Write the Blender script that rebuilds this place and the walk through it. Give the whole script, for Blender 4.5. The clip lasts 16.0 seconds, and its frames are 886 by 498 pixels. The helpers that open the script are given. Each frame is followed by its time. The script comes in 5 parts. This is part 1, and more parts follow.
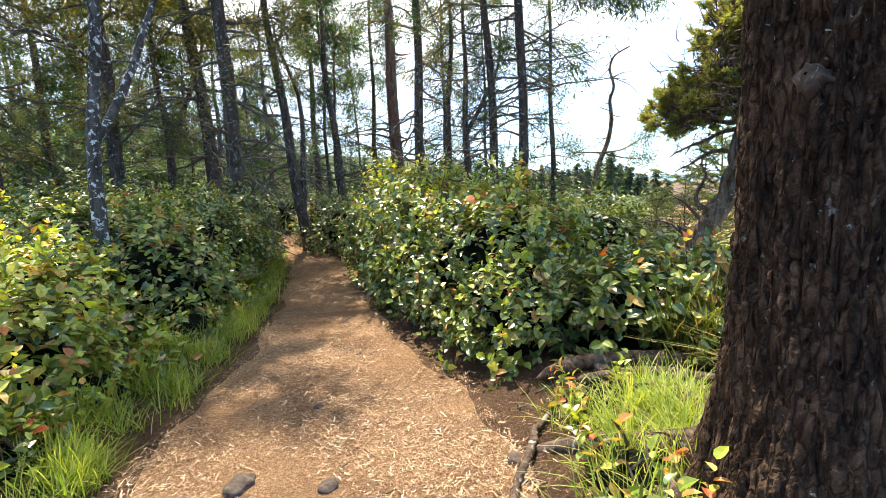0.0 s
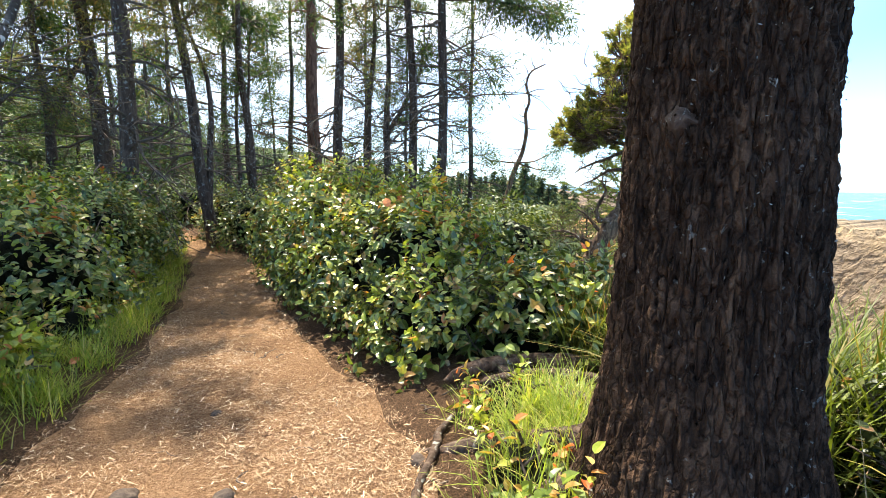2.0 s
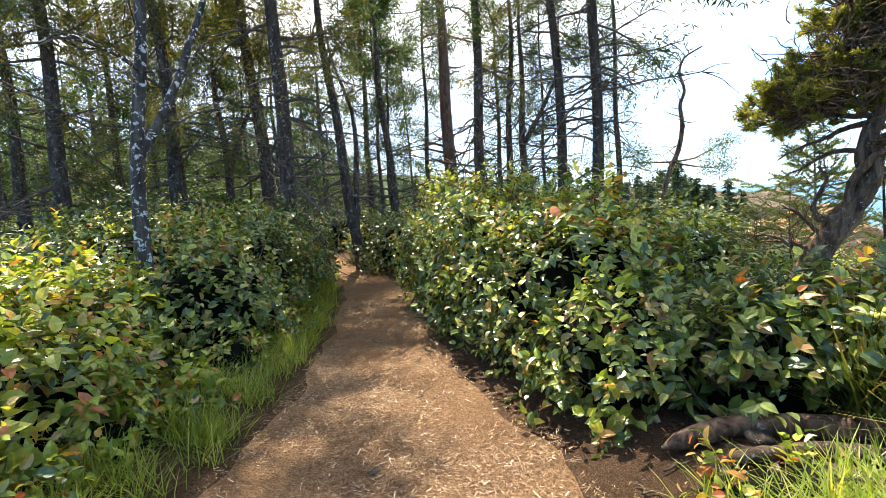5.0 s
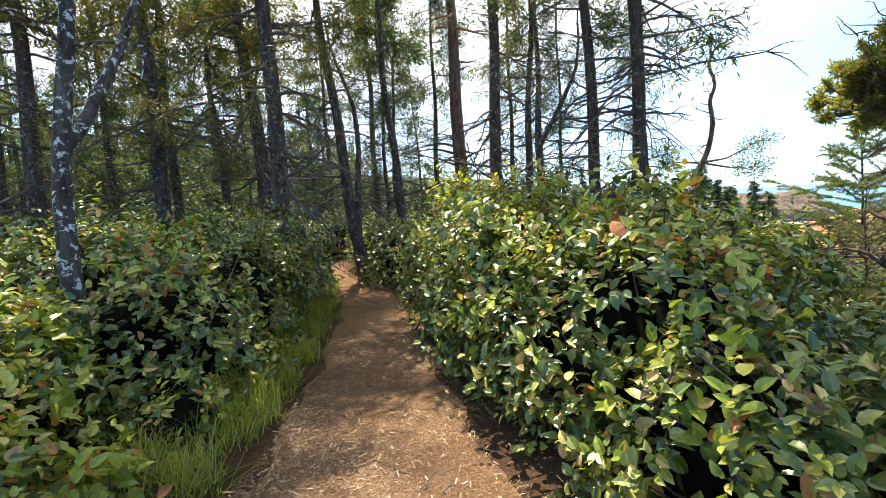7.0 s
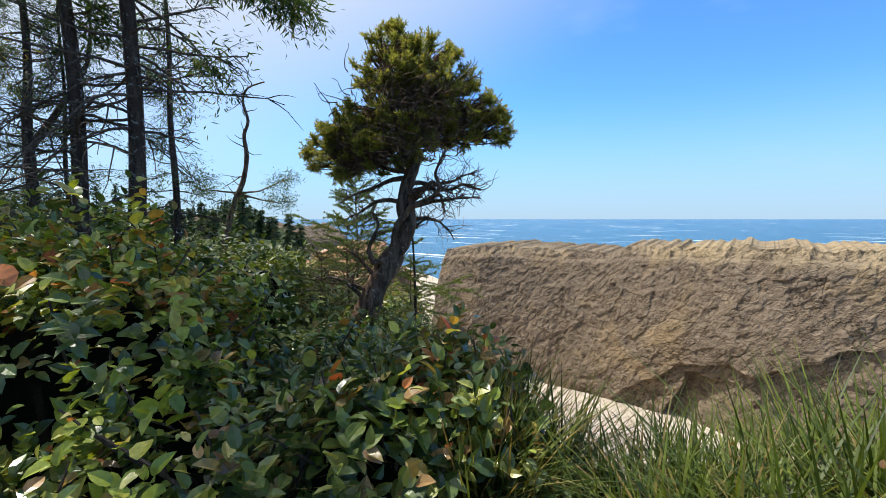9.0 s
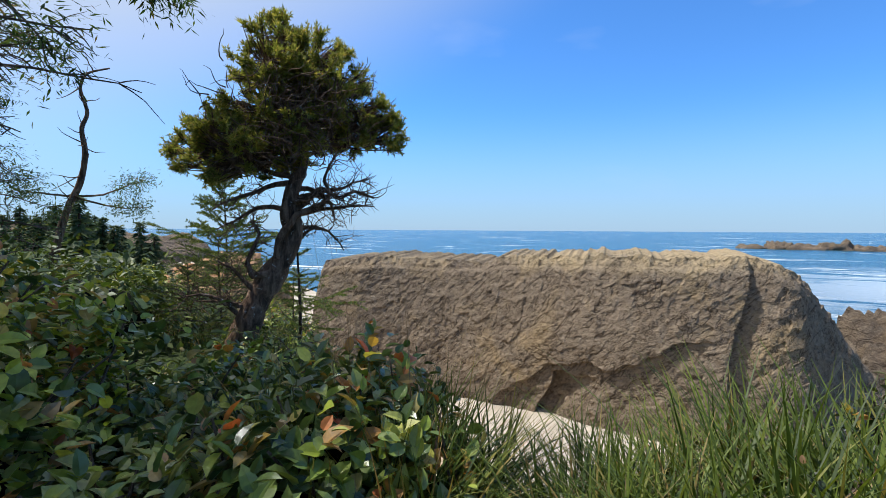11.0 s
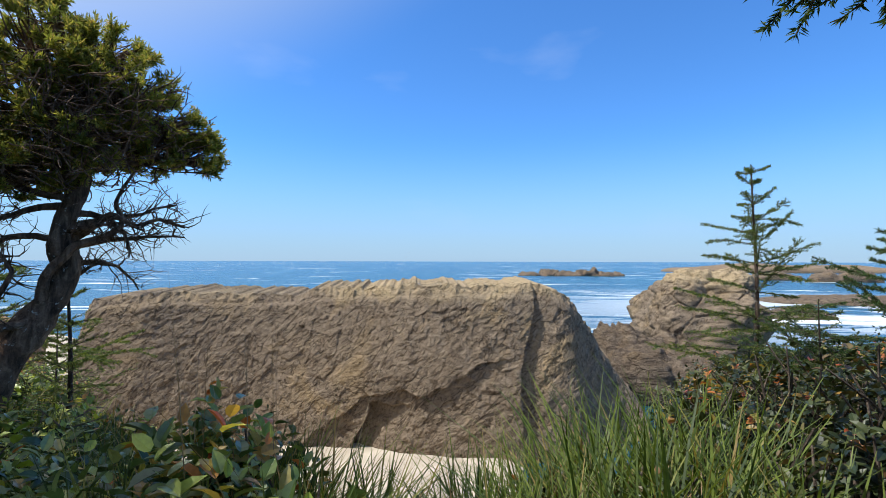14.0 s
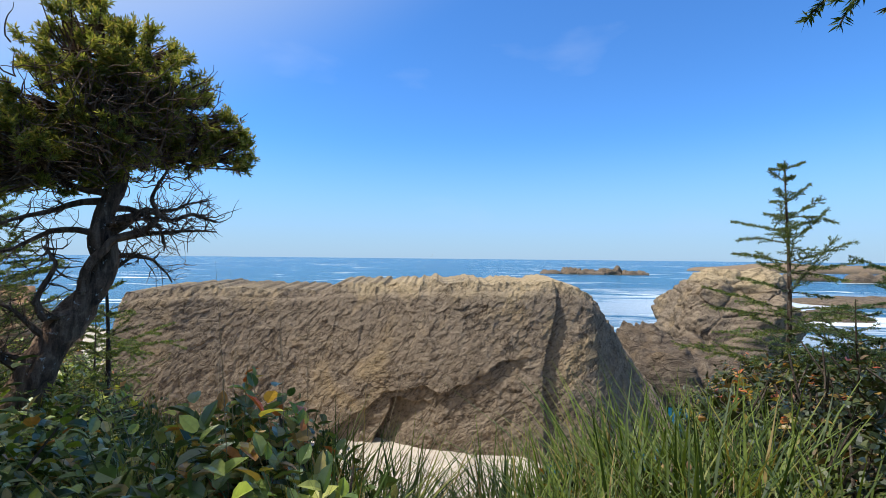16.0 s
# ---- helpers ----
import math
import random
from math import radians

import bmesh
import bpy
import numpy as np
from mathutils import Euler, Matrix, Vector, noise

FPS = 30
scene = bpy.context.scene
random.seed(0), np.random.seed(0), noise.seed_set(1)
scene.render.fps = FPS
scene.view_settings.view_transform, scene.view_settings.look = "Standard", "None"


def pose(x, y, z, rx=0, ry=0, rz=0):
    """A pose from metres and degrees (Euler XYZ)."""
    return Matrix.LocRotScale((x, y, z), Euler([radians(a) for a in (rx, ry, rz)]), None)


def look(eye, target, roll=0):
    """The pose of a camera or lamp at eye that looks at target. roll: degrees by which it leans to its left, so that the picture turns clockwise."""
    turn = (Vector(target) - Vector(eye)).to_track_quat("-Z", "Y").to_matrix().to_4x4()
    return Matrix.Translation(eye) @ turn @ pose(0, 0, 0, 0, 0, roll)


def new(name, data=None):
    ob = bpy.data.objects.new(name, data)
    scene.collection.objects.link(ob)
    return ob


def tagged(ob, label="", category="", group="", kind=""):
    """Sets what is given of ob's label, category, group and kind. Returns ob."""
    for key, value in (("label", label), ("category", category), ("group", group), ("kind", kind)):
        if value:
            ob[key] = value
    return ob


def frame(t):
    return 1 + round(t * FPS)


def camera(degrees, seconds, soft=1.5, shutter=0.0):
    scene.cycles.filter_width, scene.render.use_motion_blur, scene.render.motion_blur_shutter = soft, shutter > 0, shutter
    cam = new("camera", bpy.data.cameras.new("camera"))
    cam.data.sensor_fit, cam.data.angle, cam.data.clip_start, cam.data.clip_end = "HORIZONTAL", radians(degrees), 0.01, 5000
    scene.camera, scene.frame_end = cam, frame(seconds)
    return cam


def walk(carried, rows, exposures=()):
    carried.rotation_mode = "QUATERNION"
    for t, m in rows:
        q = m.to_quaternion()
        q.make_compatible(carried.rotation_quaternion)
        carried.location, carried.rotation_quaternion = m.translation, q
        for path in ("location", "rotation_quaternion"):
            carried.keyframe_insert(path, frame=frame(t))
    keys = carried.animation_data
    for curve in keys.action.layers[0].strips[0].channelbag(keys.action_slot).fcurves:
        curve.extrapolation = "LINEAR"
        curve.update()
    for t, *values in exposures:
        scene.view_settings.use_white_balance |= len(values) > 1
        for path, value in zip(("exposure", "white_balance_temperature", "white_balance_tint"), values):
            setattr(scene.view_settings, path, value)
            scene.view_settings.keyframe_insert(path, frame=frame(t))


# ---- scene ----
cam = camera(87.32, 16.0, 0.65)
PATH = [
    (0.0, 0.000, 0.000, 1.471, -0.00, -7.99, 2.47),
    (0.5, 0.027, -0.002, 1.470, -2.74, -8.12, 3.17),
    (1.0, 0.039, -0.028, 1.488, -6.72, -7.52, 1.95),
    (1.5, 0.039, -0.034, 1.489, -9.70, -8.03, 0.11),
    (2.0, 0.027, -0.033, 1.496, -9.76, -7.98, -1.04),
    (2.5, 0.046, -0.035, 1.484, -9.37, -8.65, 0.05),
    (3.0, 0.072, -0.023, 1.458, -6.01, -8.12, 0.23),
    (3.5, 0.077, 0.022, 1.462, -1.41, -7.68, 1.27),
    (4.0, 0.022, 0.157, 1.439, 2.55, -6.97, 2.64),
    (4.5, -0.100, 0.403, 1.426, 4.98, -5.89, 3.39),
    (7.0, -0.321, 1.644, 1.493, 7.24, -5.30, 3.55),
    (7.5, -0.180, 1.902, 1.488, -3.42, -5.42, 2.77),
    (8.0, 0.100, 1.973, 1.473, -18.51, -5.11, 1.33),
    (8.5, 0.213, 1.857, 1.506, -34.69, -4.62, 0.17),
    (9.0, 0.220, 1.797, 1.529, -43.88, -3.80, -0.01),
    (11.5, 0.291, 2.255, 1.511, -62.24, -2.13, -0.34),
    (12.0, 0.221, 2.394, 1.517, -66.63, -1.67, -0.11),
    (12.5, 0.197, 2.408, 1.527, -70.89, -1.10, 0.31),
    (13.0, 0.244, 2.379, 1.534, -75.34, -0.18, 0.52),
    (13.5, 0.299, 2.386, 1.554, -79.57, 0.77, 0.35),
    (14.0, 0.308, 2.402, 1.552, -81.87, 1.41, -0.15),
    (14.5, 0.289, 2.403, 1.553, -82.56, 1.56, -0.66),
    (15.0, 0.296, 2.425, 1.544, -81.96, 1.29, -0.77),
    (15.5, 0.289, 2.420, 1.539, -80.83, 1.13, -0.46),
    (16.0, 0.279, 2.436, 1.536, -79.29, 1.06, -0.59),
]
EXPOSURES = [(0.0, 1.65, 6980, 10), (3.0, 1.6, 6980, 10), (4.5, 1.5, 6980, 10), (7.0, 1.4, 6980, 10), (7.5, 1.25, 6950, 10), (8.0, 1.22, 7150, 10), (8.5, 0.7, 6700, 10), (9.0, 0.3, 6250, 10),
             (11.5, 0.1, 6000, 10), (16.0, 0.1, 6000, 10)]
walk(cam, [(t, pose(x, y, z, 90 + pitch, roll, yaw)) for t, x, y, z, yaw, pitch, roll in PATH], EXPOSURES)

# ---- daylight ----
SUN_WAY = Vector((-0.15, 0.43, 0.89)).normalized()
world = bpy.data.worlds.new("sky")
scene.world = world
world.use_nodes = True
wn, wl = world.node_tree.nodes, world.node_tree.links
wn.clear()
sky = wn.new("ShaderNodeTexSky")
sky.sky_type, sky.sun_disc = "NISHITA", False
sky.sun_elevation = math.asin(SUN_WAY.z)
sky.sun_rotation = math.atan2(SUN_WAY.x, SUN_WAY.y)
sky.air_density, sky.dust_density, sky.ozone_density = 1.0, 0.15, 3.5
wbg, wout = wn.new("ShaderNodeBackground"), wn.new("ShaderNodeOutputWorld")
wbg.inputs["Strength"].default_value = 0.115
w_co, w_map, w_cloud, w_veil, w_mix = (wn.new("ShaderNode" + k) for k in ("TexCoord", "Mapping", "TexNoise", "ValToRGB", "Mix"))
w_map.inputs["Scale"].default_value = (1.0, 1.0, 2.6)
wl.new(w_co.outputs["Generated"], w_map.inputs["Vector"])
wl.new(w_map.outputs[0], w_cloud.inputs["Vector"])
w_cloud.inputs["Scale"].default_value, w_cloud.inputs["Detail"].default_value = 2.6, 7.0
w_veil.color_ramp.elements[0].position, w_veil.color_ramp.elements[0].color = 0.60, (0, 0, 0, 1)
w_veil.color_ramp.elements[1].position, w_veil.color_ramp.elements[1].color = 0.80, (0.16, 0.16, 0.16, 1)
w_mix.data_type = "RGBA"
w_tint = wn.new("ShaderNodeMix")
w_tint.data_type, w_tint.blend_type = "RGBA", "MULTIPLY"
w_tint.inputs[0].default_value, w_tint.inputs[7].default_value = 1.0, (0.72, 1.20, 1.66, 1)
wl.new(sky.outputs[0], w_tint.inputs[6])
wl.new(w_cloud.outputs[0], w_veil.inputs[0])
wl.new(w_veil.outputs[0], w_mix.inputs[0])
wl.new(w_tint.outputs[2], w_mix.inputs[6])
w_mix.inputs[7].default_value = (7.0, 7.4, 8.0, 1)
# Bright sea haze round the sun's side of the sky.
w_dot, w_glare, w_haze = wn.new("ShaderNodeVectorMath"), wn.new("ShaderNodeMapRange"), wn.new("ShaderNodeMix")
w_dot.operation, w_dot.inputs[1].default_value = "DOT_PRODUCT", SUN_WAY
w_glare.interpolation_type = "SMOOTHSTEP"
w_glare.inputs["From Min"].default_value, w_glare.inputs["From Max"].default_value = 0.34, 0.74
w_glare.inputs["To Max"].default_value = 0.92
w_haze.data_type = "RGBA"
w_haze.inputs[7].default_value = (5.6, 5.9, 6.1, 1)
wl.new(w_co.outputs["Generated"], w_dot.inputs[0])
wl.new(w_dot.outputs["Value"], w_glare.inputs["Value"])
wl.new(w_glare.outputs[0], w_haze.inputs[0])
# Pale marine haze along the horizon.
w_sep, w_low, w_rim = wn.new("ShaderNodeSeparateXYZ"), wn.new("ShaderNodeMapRange"), wn.new("ShaderNodeMix")
w_low.interpolation_type = "SMOOTHSTEP"
w_low.inputs["From Min"].default_value, w_low.inputs["From Max"].default_value = 0.26, -0.02
w_low.inputs["To Max"].default_value = 0.85
w_rim.data_type = "RGBA"
w_rim.inputs[7].default_value = (3.5, 4.6, 5.9, 1)
wl.new(w_co.outputs["Generated"], w_sep.inputs[0])
wl.new(w_sep.outputs["Z"], w_low.inputs["Value"])
wl.new(w_low.outputs[0], w_rim.inputs[0])
wl.new(w_mix.outputs[2], w_rim.inputs[6])
wl.new(w_rim.outputs[2], w_haze.inputs[6])
wl.new(w_haze.outputs[2], wbg.inputs["Color"])
wl.new(wbg.outputs[0], wout.inputs["Surface"])
sun = new("sun", bpy.data.lights.new("sun", "SUN"))
sun.data.energy, sun.data.angle, sun.data.color = 5.0, radians(0.53), (1.0, 0.94, 0.84)
sun.matrix_world = look(SUN_WAY * 60, (0, 0, 0))

RNG = np.random.default_rng(7)


# ---- materials ----
def material(name, rough=0.8, spec=0.3):
    m = bpy.data.materials.new(name)
    m.use_nodes = True
    n, l = m.node_tree.nodes, m.node_tree.links
    b = n["Principled BSDF"]
    b.inputs["Roughness"].default_value = rough
    b.inputs["Specular IOR Level"].default_value = spec
    return m, n, l, b


def ramp(n, stops, interpolation="LINEAR"):
    r = n.new("ShaderNodeValToRGB")
    r.color_ramp.interpolation = interpolation
    while len(r.color_ramp.elements) < len(stops):
        r.color_ramp.elements.new(1.0)
    for e, (p, c) in zip(r.color_ramp.elements, stops):
        e.position, e.color = p, (*c, 1)
    return r


def noise_node(n, l, scale, detail=4.0, rough=0.55, coords=None, distortion=0.0):
    t = n.new("ShaderNodeTexNoise")
    t.inputs["Scale"].default_value, t.inputs["Detail"].default_value = scale, detail
    t.inputs["Roughness"].default_value, t.inputs["Distortion"].default_value = rough, distortion
    if coords is not None:
        l.new(coords, t.inputs["Vector"])
    return t


def place_coords(n, l, scale=(1, 1, 1), turn=0.0):
    c, m = n.new("ShaderNodeTexCoord"), n.new("ShaderNodeMapping")
    m.inputs["Scale"].default_value, m.inputs["Rotation"].default_value = scale, (radians(turn), 0, 0)
    l.new(c.outputs["Object"], m.inputs["Vector"])
    return m.outputs["Vector"]


def mix_colour(n, l, fac, a, b, blend="MIX"):
    m = n.new("ShaderNodeMix")
    m.data_type, m.blend_type = "RGBA", blend
    for socket, value in ((m.inputs[0], fac), (m.inputs[6], a), (m.inputs[7], b)):
        if isinstance(value, (int, float)):
            socket.default_value = value
        elif isinstance(value, tuple):
            socket.default_value = (*value, 1)
        else:
            l.new(value, socket)
    return m.outputs[2]


def bump(n, l, height, b, strength=0.5, distance=0.02):
    k = n.new("ShaderNodeBump")
    k.inputs["Strength"].default_value, k.inputs["Distance"].default_value = strength, distance
    l.new(height, k.inputs["Height"])
    l.new(k.outputs[0], b.inputs["Normal"])
    return k


def leaf_material(name, stops, rough=0.4, spec=0.5, glow=0.35):
    """A leaf: colour by island, gloss on top, and light passing through."""
    m, n, l, b = material(name, rough, spec)
    g = n.new("ShaderNodeNewGeometry")
    r = ramp(n, stops)
    l.new(g.outputs["Random Per Island"], r.inputs[0])
    mottled = noise_node(n, l, 45, 2, coords=place_coords(n, l))
    shade = ramp(n, [(0.3, (0.75, 0.75, 0.72)), (0.7, (1.12, 1.12, 1.05))])
    l.new(mottled.outputs[0], shade.inputs[0])
    c = mix_colour(n, l, 1.0, r.outputs[0], shade.outputs[0], "MULTIPLY")
    l.new(c, b.inputs["Base Color"])
    t, x, out = n.new("ShaderNodeBsdfTranslucent"), n.new("ShaderNodeMixShader"), n["Material Output"]
    l.new(mix_colour(n, l, 1.0, c, (1.6, 1.5, 0.6), "MULTIPLY"), t.inputs["Color"])
    x.inputs[0].default_value = glow
    l.new(b.outputs[0], x.inputs[1])
    l.new(t.outputs[0], x.inputs[2])
    l.new(x.outputs[0], out.inputs["Surface"])
    return m


def bark_material(name, dark, mid, light, scale=1.0, lichen=0.0, lichen_colour=(0.5, 0.52, 0.47), depth=0.02, cracks=0.0):
    m, n, l, b = material(name, 0.92, 0.15)
    c = place_coords(n, l, (9 * scale, 9 * scale, 2.2 * scale))
    f = place_coords(n, l, (1, 1, 1))
    plates = noise_node(n, l, 1.6, 6, 0.62, c, 0.6)
    fine = noise_node(n, l, 60 * scale, 4, 0.6, f)
    r = ramp(n, [(0.32, dark), (0.52, mid), (0.72, light)])
    l.new(plates.outputs[0], r.inputs[0])
    speck = ramp(n, [(0.3, (0.72, 0.7, 0.68)), (0.75, (1.25, 1.2, 1.15))])
    l.new(fine.outputs[0], speck.inputs[0])
    colour = mix_colour(n, l, 1.0, r.outputs[0], speck.outputs[0], "MULTIPLY")
    if lichen:
        spots = noise_node(n, l, 16 * scale, 5, 0.65, f, 0.5)
        mask = ramp(n, [(0.66 - 0.3 * lichen, (0, 0, 0)), (0.70 - 0.3 * lichen, (1, 1, 1))])
        l.new(spots.outputs[0], mask.inputs[0])
        colour = mix_colour(n, l, mask.outputs[0], colour, lichen_colour)
    height_from = plates.outputs[0]
    if cracks:
        warped = mix_colour(n, l, 0.5, place_coords(n, l, (26, 26, 7)), noise_node(n, l, 9, 4, 0.6, f).outputs["Color"], "ADD")
        cells = n.new("ShaderNodeTexVoronoi")
        cells.feature = "DISTANCE_TO_EDGE"
        cells.inputs["Scale"].default_value = 1.6
        l.new(warped, cells.inputs["Vector"])
        gap = ramp(n, [(0.0, (0.25, 0.22, 0.2)), (0.16, (1, 1, 1))])
        l.new(cells.outputs["Distance"], gap.inputs[0])
        colour = mix_colour(n, l, cracks, colour, gap.outputs[0], "MULTIPLY")
        both = n.new("ShaderNodeMath")
        both.operation, both.inputs[1].default_value = "MULTIPLY_ADD", 0.6
        l.new(gap.outputs[0], both.inputs[0])
        l.new(plates.outputs[0], both.inputs[2])
        height_from = both.outputs[0]
    l.new(colour, b.inputs["Base Color"])
    add = n.new("ShaderNodeMath")
    add.operation = "MULTIPLY_ADD"
    add.inputs[1].default_value = 0.5 if cracks else 0.3
    l.new(fine.outputs[0], add.inputs[0])
    l.new(height_from, add.inputs[2])
    bump(n, l, add.outputs[0], b, 1.0, depth)
    return m


def litter_material(name, deep, mid, pale, scale=1.0):
    """Wood chips, needles and soil."""
    m, n, l, b = material(name, 0.95, 0.1)
    c = place_coords(n, l)
    big = noise_node(n, l, 1.7 * scale, 3, 0.5, c)
    chips = noise_node(n, l, 38 * scale, 5, 0.7, place_coords(n, l, (1, 2.6, 1)), 1.8)
    chips2 = noise_node(n, l, 55 * scale, 4, 0.7, place_coords(n, l, (2.4, 1, 1)), 2.0)
    r = ramp(n, [(0.40, deep), (0.52, mid), (0.64, pale)])
    both = n.new("ShaderNodeMath")
    both.operation = "MAXIMUM"
    l.new(chips.outputs[0], both.inputs[0])
    l.new(chips2.outputs[0], both.inputs[1])
    low = n.new("ShaderNodeMath")
    low.operation = "SUBTRACT"
    low.inputs[1].default_value = 0.06
    l.new(both.outputs[0], low.inputs[0])
    l.new(low.outputs[0], r.inputs[0])
    tone = ramp(n, [(0.3, (0.72, 0.68, 0.66)), (0.7, (1.15, 1.1, 1.05))])
    l.new(big.outputs[0], tone.inputs[0])
    l.new(mix_colour(n, l, 1.0, r.outputs[0], tone.outputs[0], "MULTIPLY"), b.inputs["Base Color"])
    bump(n, l, both.outputs[0], b, 1.0, 0.035)
    return m


def island_material(name, stops, rough=0.85, spec=0.2):
    m, n, l, b = material(name, rough, spec)
    g, r = n.new("ShaderNodeNewGeometry"), ramp(n, stops)
    l.new(g.outputs["Random Per Island"], r.inputs[0])
    fine = noise_node(n, l, 120, 3, coords=place_coords(n, l))
    shade = ramp(n, [(0.3, (0.7, 0.7, 0.7)), (0.7, (1.15, 1.15, 1.15))])
    l.new(fine.outputs[0], shade.inputs[0])
    l.new(mix_colour(n, l, 1.0, r.outputs[0], shade.outputs[0], "MULTIPLY"), b.inputs["Base Color"])
    return m


def rock_material(name, deep, mid, pale, warm, scale=1.0, relief=0.12):
    m, n, l, b = material(name, 0.93, 0.15)
    c = place_coords(n, l)
    big = noise_node(n, l, 0.35 * scale, 5, 0.6, c, 0.4)
    strata = noise_node(n, l, 1.0 * scale, 7, 0.65, place_coords(n, l, (1.0, 0.6, 1.9), 32), 0.9)
    fine = noise_node(n, l, 7 * scale, 6, 0.7, c)
    r = ramp(n, [(0.28, deep), (0.5, mid), (0.72, pale)])
    l.new(strata.outputs[0], r.inputs[0])
    w = ramp(n, [(0.5, (0, 0, 0)), (0.68, (0.8, 0.8, 0.8))])
    l.new(big.outputs[0], w.inputs[0])
    colour = mix_colour(n, l, w.outputs[0], r.outputs[0], warm)
    # Thin cracks, running aslant.
    bent_way = mix_colour(n, l, 0.22, place_coords(n, l, (1.0, 0.5, 1.0), 32), noise_node(n, l, 0.8 * scale, 4, 0.6, c).outputs["Color"], "ADD")
    cells = n.new("ShaderNodeTexVoronoi")
    cells.feature = "DISTANCE_TO_EDGE"
    cells.inputs["Scale"].default_value = 0.55 * scale
    l.new(bent_way, cells.inputs["Vector"])
    split = ramp(n, [(0.0, (0.45, 0.43, 0.42)), (0.035, (1, 1, 1))])
    l.new(cells.outputs["Distance"], split.inputs[0])
    colour = mix_colour(n, l, 0.5, colour, split.outputs[0], "MULTIPLY")
    shade = ramp(n, [(0.3, (0.70, 0.69, 0.68)), (0.7, (1.2, 1.19, 1.18))])
    l.new(fine.outputs[0], shade.inputs[0])
    l.new(mix_colour(n, l, 1.0, colour, shade.outputs[0], "MULTIPLY"), b.inputs["Base Color"])
    add = n.new("ShaderNodeMath")
    add.operation = "MULTIPLY_ADD"
    add.inputs[1].default_value = 0.45
    l.new(fine.outputs[0], add.inputs[0])
    both = n.new("ShaderNodeMath")
    both.operation, both.inputs[1].default_value = "MULTIPLY_ADD", 0.35
    l.new(split.outputs[0], both.inputs[0])
    l.new(strata.outputs[0], both.inputs[2])
    l.new(both.outputs[0], add.inputs[2])
    bump(n, l, add.outputs[0], b, 1.0, relief)
    return m


def turned_coords(n, l, turn, scale):
    """Coordinates turned about x first and stretched afterwards."""
    c, a, m = n.new("ShaderNodeTexCoord"), n.new("ShaderNodeMapping"), n.new("ShaderNodeMapping")
    a.inputs["Rotation"].default_value, m.inputs["Scale"].default_value = (radians(turn), 0, 0), scale
    l.new(c.outputs["Object"], a.inputs["Vector"])
    l.new(a.outputs[0], m.inputs["Vector"])
    return m.outputs[0]


